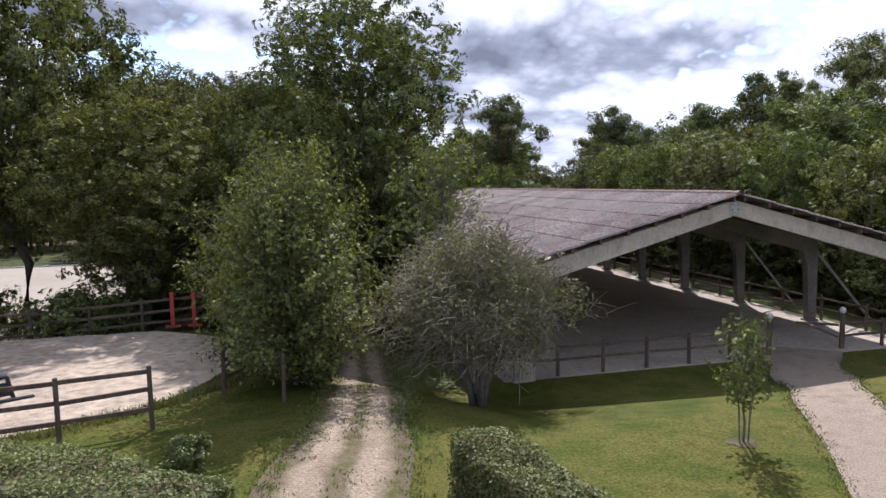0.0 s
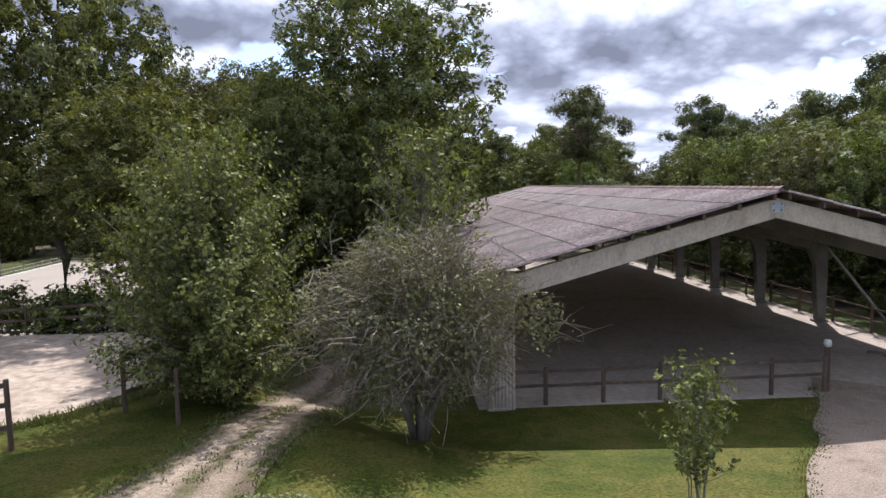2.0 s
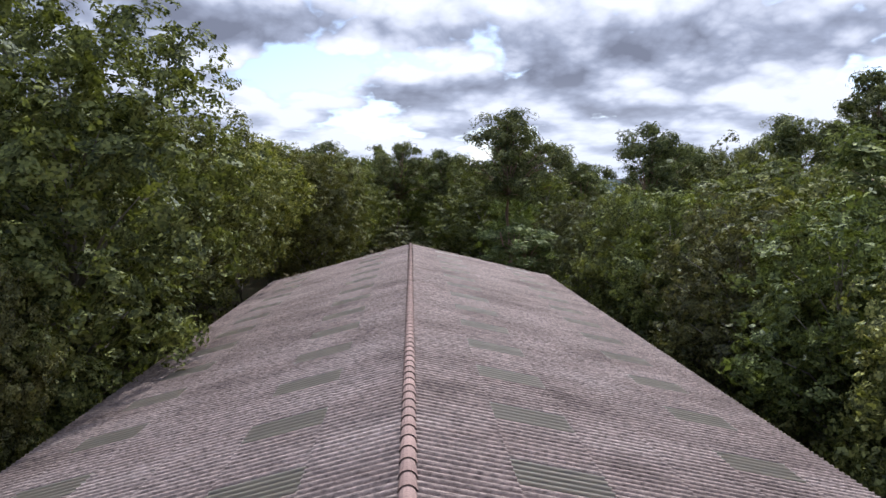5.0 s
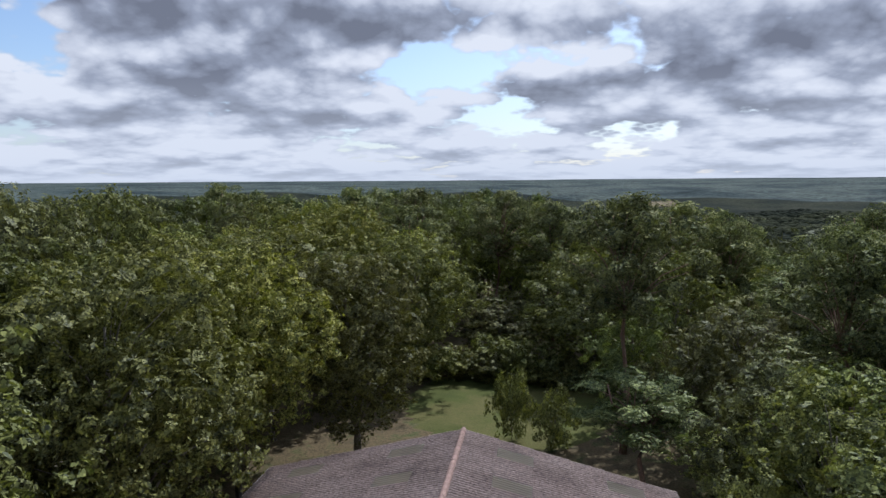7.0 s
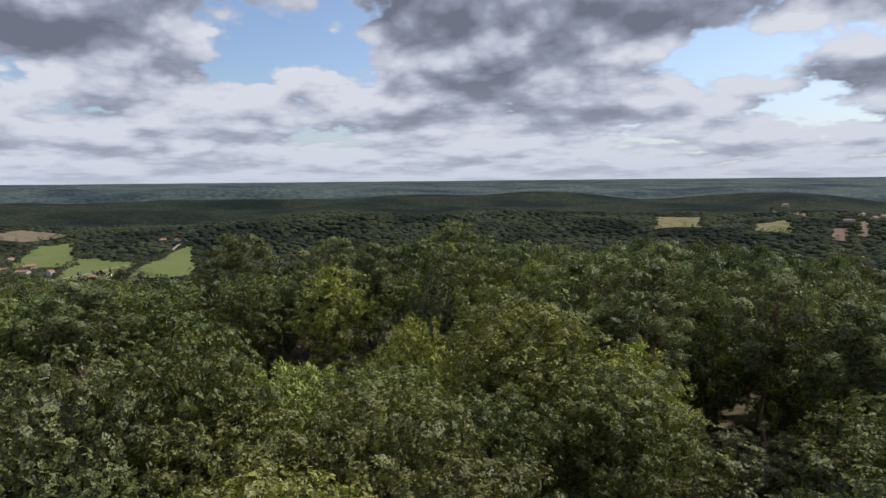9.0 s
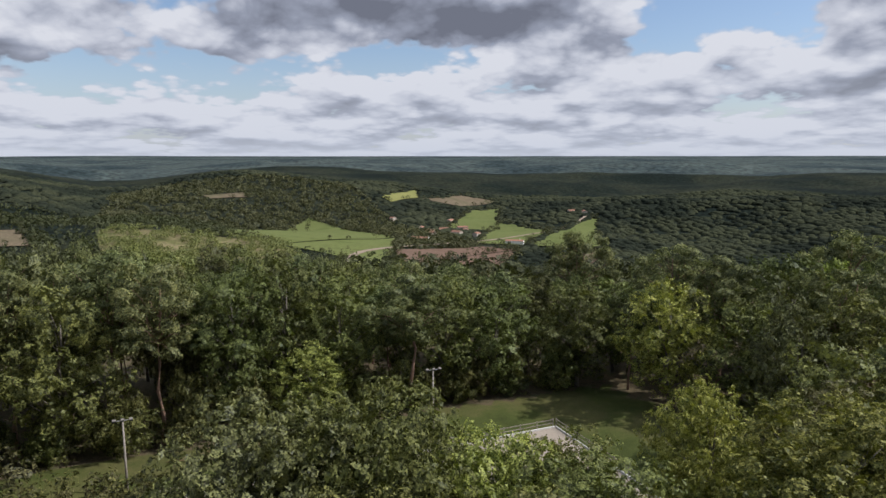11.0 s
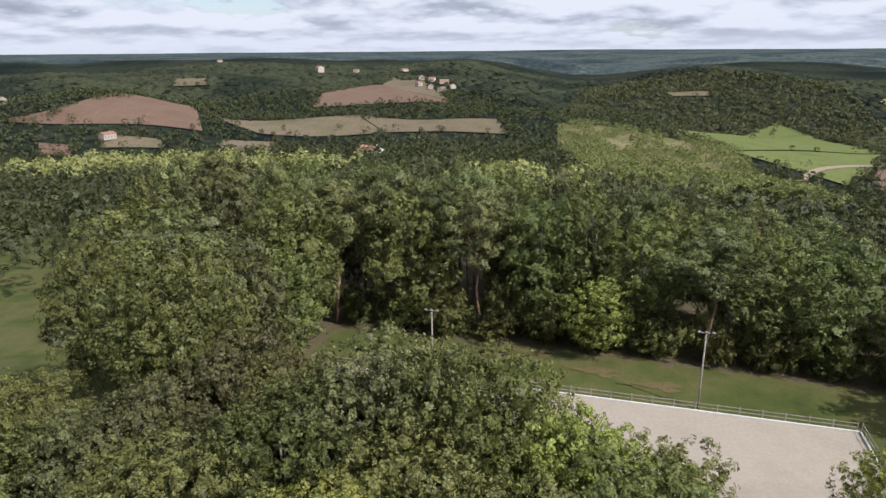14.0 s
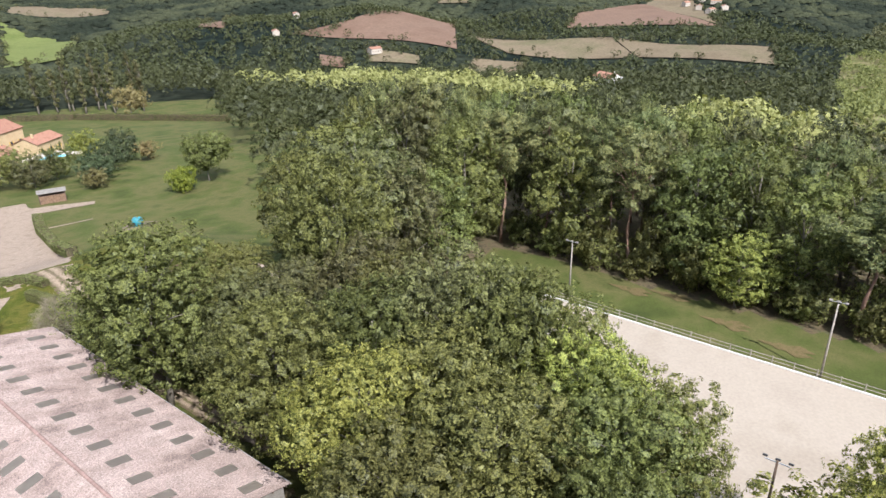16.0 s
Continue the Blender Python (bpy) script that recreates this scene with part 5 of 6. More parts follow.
def bench(x, y, turn):
    e = empty("garden_bench", Matrix.Translation((x, y, gz(x, y))) @ Matrix.Rotation(turn, 4, "Z"), "slatted dark metal garden bench on the grass", "bench")
    for k in range(5):
        bm = bmesh.new()
        beam(bm, (-0.6, -0.2 + 0.1 * k, 0.45), (0.6, -0.2 + 0.1 * k, 0.45), 0.06, 0.025, 0.005)
        part("slat", bm, TIMBER, e)
    for k in range(4):
        bm = bmesh.new()
        beam(bm, (-0.6, 0.28 + 0.03 * k, 0.56 + 0.1 * k), (0.6, 0.28 + 0.03 * k, 0.56 + 0.1 * k), 0.025, 0.06, 0.005)
        part("back_slat", bm, TIMBER, e)
    for sx in (-0.55, 0.55):
        for sy in (-0.2, 0.26):
            bm = bmesh.new()
            tube(bm, [(sx, sy, 0), (sx, sy, 0.44)], [0.022, 0.02], 6)
            part("leg", bm, BLACK, e)


bench(-24.0, -6.9, 0.4)
bm = bmesh.new()
tube(bm, [(-20.9, -8.6, gz(-20.9, -8.6) - 0.02), (-20.9, -8.6, gz(-20.9, -8.6) + 0.06), (-20.9, -8.6, gz(-20.9, -8.6) + 0.09)], [0.42, 0.4, 0.33], 11)
tagged(part("flat_stone", bm, CONCRETE), "flat round grey stone lying in the grass", "stone")
# leaning props outside the hall's sunny side
for x, y in ((9.35, 6.0), (9.35, 11.2)):
    bm = bmesh.new()
    tube(bm, [(x, y, 3.7), (x + 2.3, y - 1.6, -0.1)], [0.06, 0.06], 7)
    tagged(part("prop_pole", bm, GREYWOOD), "slanting timber prop against the hall", "pole", "props")


def grass_tufts(name, spots, size, mat, label):
    """Loose blades round the given spots."""
    r = np.random.default_rng(len(spots))
    p = np.array(spots, float)
    p = np.repeat(p, 5, axis=0) + r.normal(size=(len(p) * 5, 2)) * 0.07
    z = ground_z(p[:, 0], p[:, 1]) + 0.09
    n = len(p)
    a = r.uniform(0, 6.28, n)
    h = size * r.uniform(0.5, 1.3, n)
    w = 0.016
    side = np.column_stack([np.cos(a) * w, np.sin(a) * w, np.zeros(n)])
    lean = np.column_stack([r.normal(size=n) * 0.4 * h, r.normal(size=n) * 0.4 * h, h])
    c = np.column_stack([p, z - 0.03])
    v = np.stack([c - side, c + side, c + side * 0.4 + lean, c - side * 0.4 + lean], axis=1).reshape(-1, 3)
    tagged(part(name, quads_mesh(name, v, mat), None), label, "grass", "", "stuff")


def lane_spots(r, points, widths, m):
    rows = strip_rows(points, widths, 0.5)
    out = []
    for _ in range(m):
        row = rows[r.randrange(len(rows))]
        side = r.random()
        f = r.gauss(0, 0.07) + (0.5 if side < 0.27 else 1.02 if side < 0.64 else -0.02)
        a, b = np.array(row[0]), np.array(row[-1])
        q = a + (b - a) * f + np.array([r.gauss(0, 0.15), r.gauss(0, 0.15)])
        if f < 0.3 or f > 0.7 or math.sin(q[1] * 1.7) > -0.3:
            out.append(tuple(q))
    return out


TUFT = random.Random(6)
GRASSBLADE = leaf_material("grass_blade", (0.074, 0.085, 0.022), (0.200, 0.2, 0.07), (1.3, 1.4, 0.7), value=0.1)
grass_tufts("verge_grass", lane_spots(TUFT, [(-17.2, -12), (-16.1, -7.5), (-15.3, -3.5), (-14.5, 3), (-14.0, 10)], [2.9, 2.5, 2.1, 2.0, 2.0], 1900), 0.06, GRASSBLADE, "rough grass along and between the wheel tracks")
path_rows = strip_rows([(-6.5, -13.5), (-3.4, -8.6), (-0.4, -4.6), (3.2, 0.2)], [2.3, 2.1, 2.2, 3.0], 0.15)
path_edge = [(row[k][0] + TUFT.gauss(0, 0.12), row[k][1] + TUFT.gauss(0, 0.12)) for row in path_rows for k in (0, 5) for _ in range(3)]
grass_tufts("path_grass", path_edge, 0.045, GRASSBLADE, "short grass along the edges of the gravel path")
pen_edge = [(-28.6 + 10.1 * math.cos(a) + TUFT.gauss(0, 0.15), 1.6 + 7.1 * math.sin(a) + TUFT.gauss(0, 0.15)) for a in [TUFT.uniform(3.0, 6.4) for _ in range(1600)]]
grass_tufts("pen_grass", pen_edge, 0.15, GRASSBLADE, "rough grass round the pen's sand")


# bare brown places on the grass beyond the arena
for x, y, a, b in ((-68.1, 40.8, 1.6, 4.2), (-66.3, 54.3, 1.6, 4.2), (-64.7, 61.8, 1.6, 4.2), (-69.7, 46.1, 1.6, 4.2)):
    sheet("dry_patch", disc_rows(x, y, a * 0.6, b * 0.6, 28, 4, 0.3), DRYGRASS, 0.07, "dry brown patch worn into the grass", "dry patch", "structure")


# ---- fields, houses and woods of the hills ----
SCRUB = material("scrub_grass", [(0.07, 0.08, 0.03), (0.12, 0.12, 0.046), (0.18, 0.15, 0.08), (0.08, 0.09, 0.034)], 0.03, 0.98, detail=10, bump=0.6, bump_scale=0.4, fine=0.4, spec=0.02)
HILL_FIELDS = [
    ("ploughed_field", FIELD_BROWN, "reddish bare field on the hillside", [(-649, -582), (-900, -612), (-631, -408), (-558, -614)]),
    ("hill_field", FIELD_BROWN, "brown stubble field below the hamlet", [(-970, -426), (-1150, -400), (-953, -203), (-862, -389)]),
    ("hill_corner", FIELD_TAN, "dry field corner below the hamlet", [(-1370, -450), (-1185, -321), (-960, -206), (-1140, -395)]),
    ("hill_meadow_top", FIELD_TAN, "olive meadow high on the hill", [(-1079, -785), (-1053, -692), (-1007, -659), (-990, -716)]),
    ("long_field", FIELD_TAN, "long dry field between hedgerows", [(-720, -466), (-811, -296), (-722, -225), (-674, -365)]),
    ("long_field_end", FIELD_TAN, "end of a long dry field between hedgerows", [(-811, -293), (-779, -100), (-708, -74), (-722, -222)]),
    ("lower_field", FIELD_TAN, "dry field at the foot of the slope", [(-619, -375), (-653, -330), (-580, -285), (-568, -350)]),
    ("foot_field", FIELD_TAN, "brown field below a hedgerow", [(-638, -180), (-637, -59), (-520, -40), (-551, -143)]),
    ("garden_plot", FIELD_BROWN, "small bare plot among hedges", [(-525, -528), (-532, -494), (-508, -469), (-497, -497)]),
    ("house_plot", FIELD_TAN, "dry grass plot round a house", [(-566, -492), (-580, -424), (-560, -405), (-537, -459)]),
    ("olive_pasture", FIELD_GREEN, "olive green pasture on the southern slope", [(-413, -1128), (-477, -1087), (-438, -1003), (-380, -1049)]),
    ("ridge_pasture", FIELD_TAN, "dry pasture along the southern ridge", [(-563, -1459), (-688, -1302), (-651, -1257), (-487, -1313)]),
    ("strip_field", FIELD_BROWN, "narrow brown field between woods", [(-640, -900), (-668, -880), (-511, -687), (-499, -724)]),
    ("south_pasture", FIELD_GREEN, "green pasture on the southern slope", [(-288, -801), (-342, -767), (-468, -992), (-436, -1182)]),
    ("spur_clearing", FIELD_TAN, "dry grass clearing on the wooded spur", [(-285, 36), (-310, 66), (-225, 78), (-225, 60)]),
]
VALLEY_FIELDS = [
    ("valley_pasture", FIELD_GREEN, "wide green pasture on the valley floor", [(-903, 99), (-1231, 292), (-935, 362), (-721, 148)]),
    ("valley_strip", FIELD_GREEN, "green strip along the valley lane", [(-724, 156), (-928, 366), (-737, 290), (-642, 242)]),
    ("red_field", FIELD_BROWN, "red-brown ploughed field in the valley", [(-750, 300), (-812, 447), (-779, 485), (-650, 262)]),
    ("lower_red_field", FIELD_BROWN, "red-brown field beside the valley road", [(-648, 264), (-775, 485), (-676, 410), (-603, 343)]),
    ("village_pasture", FIELD_GREEN, "green pasture beyond the village", [(-1327, 668), (-1374, 769), (-1000, 569), (-1088, 512)]),
    ("village_meadow", FIELD_GREEN, "green meadow beside the village", [(-1111, 632), (-934, 634), (-818, 512), (-845, 454)]),
    ("far_pasture", FIELD_GREEN, "green valley meadow beside the road", [(-927, 648), (-1014, 786), (-755, 604), (-806, 518)]),
    ("yellow_field", FIELD_YELLOW, "bright yellow-green field on the far slope", [(-1418, 491), (-1580, 635), (-1474, 613), (-1373, 502)]),
    ("olive_field", FIELD_TAN, "olive coloured field on the far slope", [(-1454, 605), (-1526, 745), (-1452, 813), (-1384, 671)]),
    ("hill_meadow", FIELD_TAN, "small pale clearing on the wooded hill", [(-1440, 114), (-1438, 194), (-1390, 198), (-1401, 127)]),
    ("tan_meadow", FIELD_TAN, "dry tan field in the valley", [(-678, 478), (-731, 587), (-576, 476), (-609, 449)]),
]
NORTH_FIELDS = [
    # these two take the duller scrub colour in place of shade over them
    ("north_meadow", SCRUB, "olive green meadow among the northern woods", [(-312, 1260), (-399, 1599), (-304, 1667), (-232, 1285)]),
    ("north_pasture", SCRUB, "olive pasture below a wood", [(-158, 1290), (-163, 1423), (-105, 1499), (-92, 1310)]),
    ("north_strip", FIELD_TAN, "pale dry strip along a lane", [(-176, 1825), (-188, 1935), (-82, 1632), (-77, 1530)]),
    ("clay_plot", FIELD_BROWN, "orange-brown bare plot beside a hamlet", [(-30, 1235), (-35, 1357), (-6, 1341), (-5, 1232)]),
    ("hamlet_plot", FIELD_TAN, "dry grass plot in a hamlet", [(6, 1290), (8, 1478), (25, 1404), (24, 1275)]),
    ("distant_field", FIELD_TAN, "pale stubble field far to the north", [(312, 2090), (324, 2251), (418, 2230), (402, 2010)]),
]
FIELDS = HILL_FIELDS + VALLEY_FIELDS + NORTH_FIELDS


def in_quad(x, y, q, grow=1.0):
    c = np.mean(q, axis=0)
    inside = np.ones(np.shape(x), bool)
    sign = 0
    for i in range(4):
        a, b = (np.array(q[i]) - c) * grow + c, (np.array(q[(i + 1) % 4]) - c) * grow + c
        cr = (b[0] - a[0]) * (y - a[1]) - (b[1] - a[1]) * (x - a[0])
        area = (b[0] - a[0]) * (c[1] - a[1]) - (b[1] - a[1]) * (c[0] - a[0])
        inside &= cr * np.sign(area) > 0
    return inside


for name, mat, label, quad in FIELDS:
    sheet(name, four_corner(quad, 18, 18), mat, 1.4, label, "field", "structure")

sheet("scrub_slope", four_corner([(-195, 44), (-765, -30), (-765, 160), (-195, 176)], 60, 24), SCRUB, 0.9, "dry scrubby grass under the thin wood", "scrub", "structure")
sheet("valley_road", strip_rows([(-560, 180), (-700, 235), (-790, 330), (-850, 420), (-880, 520), (-960, 690), (-1050, 800)], [7, 7, 7, 7, 7, 7, 7], 12), GRAVEL, 1.8, "pale country road through the valley", "road", "structure")
sheet("yard_drive", strip_rows([(-15.5, -19), (-18, -26), (-22, -40), (-26, -58), (-32, -76), (-37, -92)], [7, 9, 11, 11.5, 10, 7], 1.5), GRAVEL, 0.06, "pale gravel drive beside the paddock", "drive", "structure")
sheet("shed_drive", strip_rows([(-33, -85), (-41, -81.5), (-49.5, -77)], [6, 5, 2.5], 1.0), GRAVEL, 0.09, "pale gravel spur towards the woodshed", "drive", "structure")
sheet("gravel_strip", strip_rows([(-43.1, -64.3), (-38.4, -65.4), (-34.1, -66.5)], [0.5, 0.6, 0.8], 0.6), GRAVEL, 0.08, "thin strip of pale gravel in the paddock", "gravel", "structure")
sheet("feeder_earth", disc_rows(-45.2, -50.2, 3.4, 2.4, 24, 4, 0.1), EARTH, 0.05, "trodden bare earth round a feeder", "earth", "structure")


def is_meadow(x, y):
    return (y < 4) & (x > -52 + 0.6 * (y + 10)) & (y > -268 - 0.35 * (x + 118))


def far_open(x, y):
    k = is_meadow(x, y)
    d = np.hypot(x - CX, y - CY)
    fx, fy = x + (x - CX) / d * 24, y + (y - CY) / d * 24
    for _, _, _, q in FIELDS:
        k = k | in_quad(x, y, q, 0.97) | in_quad(fx, fy, q, 0.97)
    return k


def on_spur(x, y):
    """Whether a place lies on the sunny spur with its thin young wood."""
    return (x > -760) & (x < -190) & (y > 40 + (x + 225) * 0.13) & (y < 175 + (x + 225) * 0.03)


def far_woods():
    r = np.random.default_rng(21)
    # nearer hillside woods: crowns of loose leaf sprays
    n = 6000
    a = np.radians(r.uniform(-100, 140, n))
    d = np.sqrt(r.uniform(84 ** 2, 430 ** 2, n))
    x, y = CX - d * np.cos(a), CY + d * np.sin(a)
    near = np.hypot(x - CX, y - CY - 22) < 94
    keep = ~far_open(x, y) & ~(near & (y > -25)) & ~((y < 9) & (x > -66) & (x < 16) & (y > -60))
    x, y = x[keep], y[keep]
    z = ground_z(x, y)
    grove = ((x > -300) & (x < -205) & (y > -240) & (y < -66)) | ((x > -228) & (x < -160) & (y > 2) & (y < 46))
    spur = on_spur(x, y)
    thin = spur & (r.random(len(x)) < 0.3)
    x, y, z, grove, spur = x[~thin], y[~thin], z[~thin], grove[~thin], spur[~thin]
    sx = r.uniform(-760, -400, 1300)
    sy = r.uniform(-40, 180, 1300)
    ok = on_spur(sx, sy) & (np.sin(sx * 0.05 + sy * 0.03) + np.sin(sy * 0.09 - sx * 0.02) > -1.1)
    x, y, z = np.append(x, sx[ok]), np.append(y, sy[ok]), np.append(z, ground_z(sx[ok], sy[ok]))
    grove, spur = np.append(grove, np.zeros(ok.sum(), bool)), np.append(spur, np.ones(ok.sum(), bool))
    for pick, name, mat, label in ((~grove & ~spur, "hillside_wood", FARLEAF, "dense mixed woodland on the hillside"), (grove, "sunlit_grove", GROVE, "grove of yellow-green trees, made paler by sunlight put into their colour"), (spur & ~grove, "spur_wood", SPURLEAF, "thin young olive-green wood on the spur")):
        cx, cy, cz = x[pick], y[pick], z[pick]
        m, per = len(cx), 48
        rad, h = r.uniform(3.6, 6.4, m), r.uniform(9.5, 17, m) if name != "spur_wood" else r.uniform(5.5, 11, m)
        v = unit(r.normal(size=(m * per, 3)) + np.array([0, 0, 0.55]))
        v[:, 2] = np.abs(v[:, 2]) * 1.0 - 0.15
        rr, hh = np.repeat(rad, per), np.repeat(h, per)
        bump = 1 + 0.16 * np.sin(v[:, 0] * 5 + rr * 9) * np.sin(v[:, 1] * 5 + hh * 7)
        p = np.column_stack([np.repeat(cx, per) + v[:, 0] * rr * bump, np.repeat(cy, per) + v[:, 1] * rr * bump, np.repeat(cz, per) + hh * 0.5 + v[:, 2] * hh * 0.5 * bump])
        cards = leaf_cards(r, p, unit(v + r.normal(size=v.shape) * 0.5), 0.95, 0.75)
        tagged(part(name, quads_mesh(name, cards, mat), None), label, "woodland", "", "stuff")
    # farther woods: one rough dome a crown
    n = 40000
    a = np.radians(r.uniform(-95, 135, n))
    d = np.sqrt(r.uniform(425 ** 2, 1750 ** 2, n))
    x, y = CX - d * np.cos(a), CY + d * np.sin(a)
    keep = ~far_open(x, y) & ~on_spur(x, y)
    x, y, d = x[keep], y[keep], d[keep]
    leafy = (d < 1080) & (x < -330) & (y > -900) & (y < 260)
    lx, ly = x[leafy], y[leafy]
    m, per = len(lx), 24
    rr, hh = np.repeat(r.uniform(4.2, 7.8, m), per), np.repeat(r.uniform(5.5, 10.0, m), per)
    v = unit(r.normal(size=(m * per, 3)) + np.array([0, 0, 0.7]))
    v[:, 2] = np.abs(v[:, 2])
    p = np.column_stack([np.repeat(lx, per) + v[:, 0] * rr, np.repeat(ly, per) + v[:, 1] * rr, np.repeat(ground_z(lx, ly), per) + v[:, 2] * hh])
    cards = leaf_cards(r, p, unit(v + r.normal(size=v.shape) * 0.45), 1.7, 0.8)
    tagged(part("slope_wood", quads_mesh("slope_wood", cards, FARLEAF), None), "dark mixed woods on the slopes between the fields", "woodland", "", "stuff")
    # crowns on this hill get a lighter leaf, sunlight put into the colour
    sunny = (d < 1600) & (x < -700) & (y > -60) & (y < 450) & ~leafy
    lx, ly = x[sunny], y[sunny]
    m, per = len(lx), 20
    rr, hh = np.repeat(r.uniform(5.0, 9.0, m), per), np.repeat(r.uniform(5.0, 9.0, m), per)
    v = unit(r.normal(size=(m * per, 3)) + np.array([0, 0, 0.7]))
    v[:, 2] = np.abs(v[:, 2])
    p = np.column_stack([np.repeat(lx, per) + v[:, 0] * rr, np.repeat(ly, per) + v[:, 1] * rr, np.repeat(ground_z(lx, ly), per) + v[:, 2] * hh])
    cards = leaf_cards(r, p, unit(v + r.normal(size=v.shape) * 0.45), 2.3, 0.8)
    tagged(part("sunny_hill_wood", quads_mesh("sunny_hill_wood", cards, SUNLEAF), None), "wood on the hill across the valley, sunlight put into its olive green", "woodland", "", "stuff")
    x, y, d = x[~leafy & ~sunny], y[~leafy & ~sunny], d[~leafy & ~sunny]
    m = len(x)
    z = ground_z(x, y)
    rad, h = r.uniform(4.0, 7.6, m) * (0.8 + d / 1800), r.uniform(2.4, 4.8, m) * (0.9 + d / 3000)
    verts, faces = [], []
    k = np.arange(5)
    ring0 = np.stack([np.cos(k * 1.2566), np.sin(k * 1.2566)], 1)
    ring1 = np.stack([np.cos(k * 1.2566 + 0.63), np.sin(k * 1.2566 + 0.63)], 1)
    j = r.uniform(0.8, 1.2, (m, 11))
    v = np.zeros((m, 11, 3))
    v[:, :5, :2] = ring0 * (rad[:, None] * j[:, :5])[..., None]
    v[:, 5:10, :2] = ring1 * (rad[:, None] * 0.84 * j[:, 5:10])[..., None]
    v[:, 5:10, 2] = (h * 0.62)[:, None] * j[:, :5]
    v[:, 10, 2] = h
    v[:, :, 0] += x[:, None]
    v[:, :, 1] += y[:, None]
    v[:, :, 2] += z[:, None]
    tri = [(i, (i + 1) % 5, 5 + i) for i in range(5)] + [((i + 1) % 5, 5 + (i + 1) % 5, 5 + i) for i in range(5)] + [(5 + i, 5 + (i + 1) % 5, 10) for i in range(5)]
    f = (np.array(tri)[None] + 11 * np.arange(m)[:, None, None]).reshape(-1, 3)
    me = bpy.data.meshes.new("valley_wood")
    me.vertices.add(11 * m), me.loops.add(3 * len(f)), me.polygons.add(len(f))
    me.vertices.foreach_set("co", v.astype(np.float32).ravel())
    me.loops.foreach_set("vertex_index", f.astype(np.int32).ravel())
    me.polygons.foreach_set("loop_start", np.arange(0, 3 * len(f), 3, dtype=np.int32))
    me.update(calc_edges=True)
    me.polygons.foreach_set("use_smooth", [True] * len(f))
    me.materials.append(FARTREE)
    tagged(part("valley_wood", me, None), "dark woods covering the hills and the valley sides", "woodland", "", "stuff")


def hedgerows():
    """Trees and scrub along the edges of the fields, with gaps."""
    r = np.random.default_rng(33)
    spots = []
    for name, _, _, q in FIELDS:
        for i in range(4):
            a, b = np.array(q[i], float), np.array(q[(i + 1) % 4], float)
            l = np.linalg.norm(b - a)
            mid = (a + b) / 2
            if any(n2 != name and bool(in_quad(mid[0], mid[1], q2, 1.06)) for n2, _, _, q2 in FIELDS):
                continue
            thick = r.uniform(0.25, 0.9)
            for f in np.arange(0, l, 6.5):
                if r.random() < thick and math.sin(f * 0.05 + i * 2 + l) > -0.55:
                    p = a + (b - a) * f / l + r.normal(size=2) * 2.2
                    spots.append((p[0], p[1], r.uniform(2.2, 5.6), r.uniform(0.8, 1.25)))
        c = np.mean(q, axis=0)
        if name in ("long_field", "valley_pasture", "foot_field"):
            for _ in range(6):
                p = c + (np.array(q[r.integers(4)], float) - c) * r.uniform(0.3, 0.9)
                spots.append((p[0], p[1], r.uniform(3, 5), 1.0))
    spots = np.array(spots)
    m, per = len(spots), 34
    x, y, rad = spots[:, 0], spots[:, 1], spots[:, 2]
    h = rad * 1.9 * spots[:, 3]
    v = unit(r.normal(size=(m * per, 3)) + np.array([0, 0, 0.4]))
    rr, hh = np.repeat(rad, per), np.repeat(h, per)
    p = np.column_stack([np.repeat(x, per) + v[:, 0] * rr, np.repeat(y, per) + v[:, 1] * rr, np.repeat(ground_z(x, y), per) + 1.0 + hh * 0.5 + v[:, 2] * hh * 0.5])
    cards = leaf_cards(r, p, unit(v + r.normal(size=v.shape) * 0.45), 1.15, 0.75)
    tagged(part("hedgerow_trees", quads_mesh("hedgerow_trees", cards, FARLEAF), None), "dark hedgerow trees along the field edges", "hedgerow", "", "stuff")


# lighter than the other far leaves: the hill's sunlight is in the colour
SUNLEAF = leaf_material("sunlit_hill_leaf", (0.029, 0.034, 0.015), (0.110, 0.112, 0.045), (1.4, 1.5, 0.7), cut=1.8, patch=0.02)
# young wood of the spur, with its sunlight put into a lighter green
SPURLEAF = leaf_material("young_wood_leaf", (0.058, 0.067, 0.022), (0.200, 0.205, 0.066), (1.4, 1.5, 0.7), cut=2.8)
# very dark green with paler patches: cloud shade and sun put into colour
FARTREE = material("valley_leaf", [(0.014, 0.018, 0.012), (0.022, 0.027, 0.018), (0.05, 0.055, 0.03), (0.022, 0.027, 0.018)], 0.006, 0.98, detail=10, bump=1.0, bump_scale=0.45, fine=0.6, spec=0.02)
far_woods()
hedgerows()


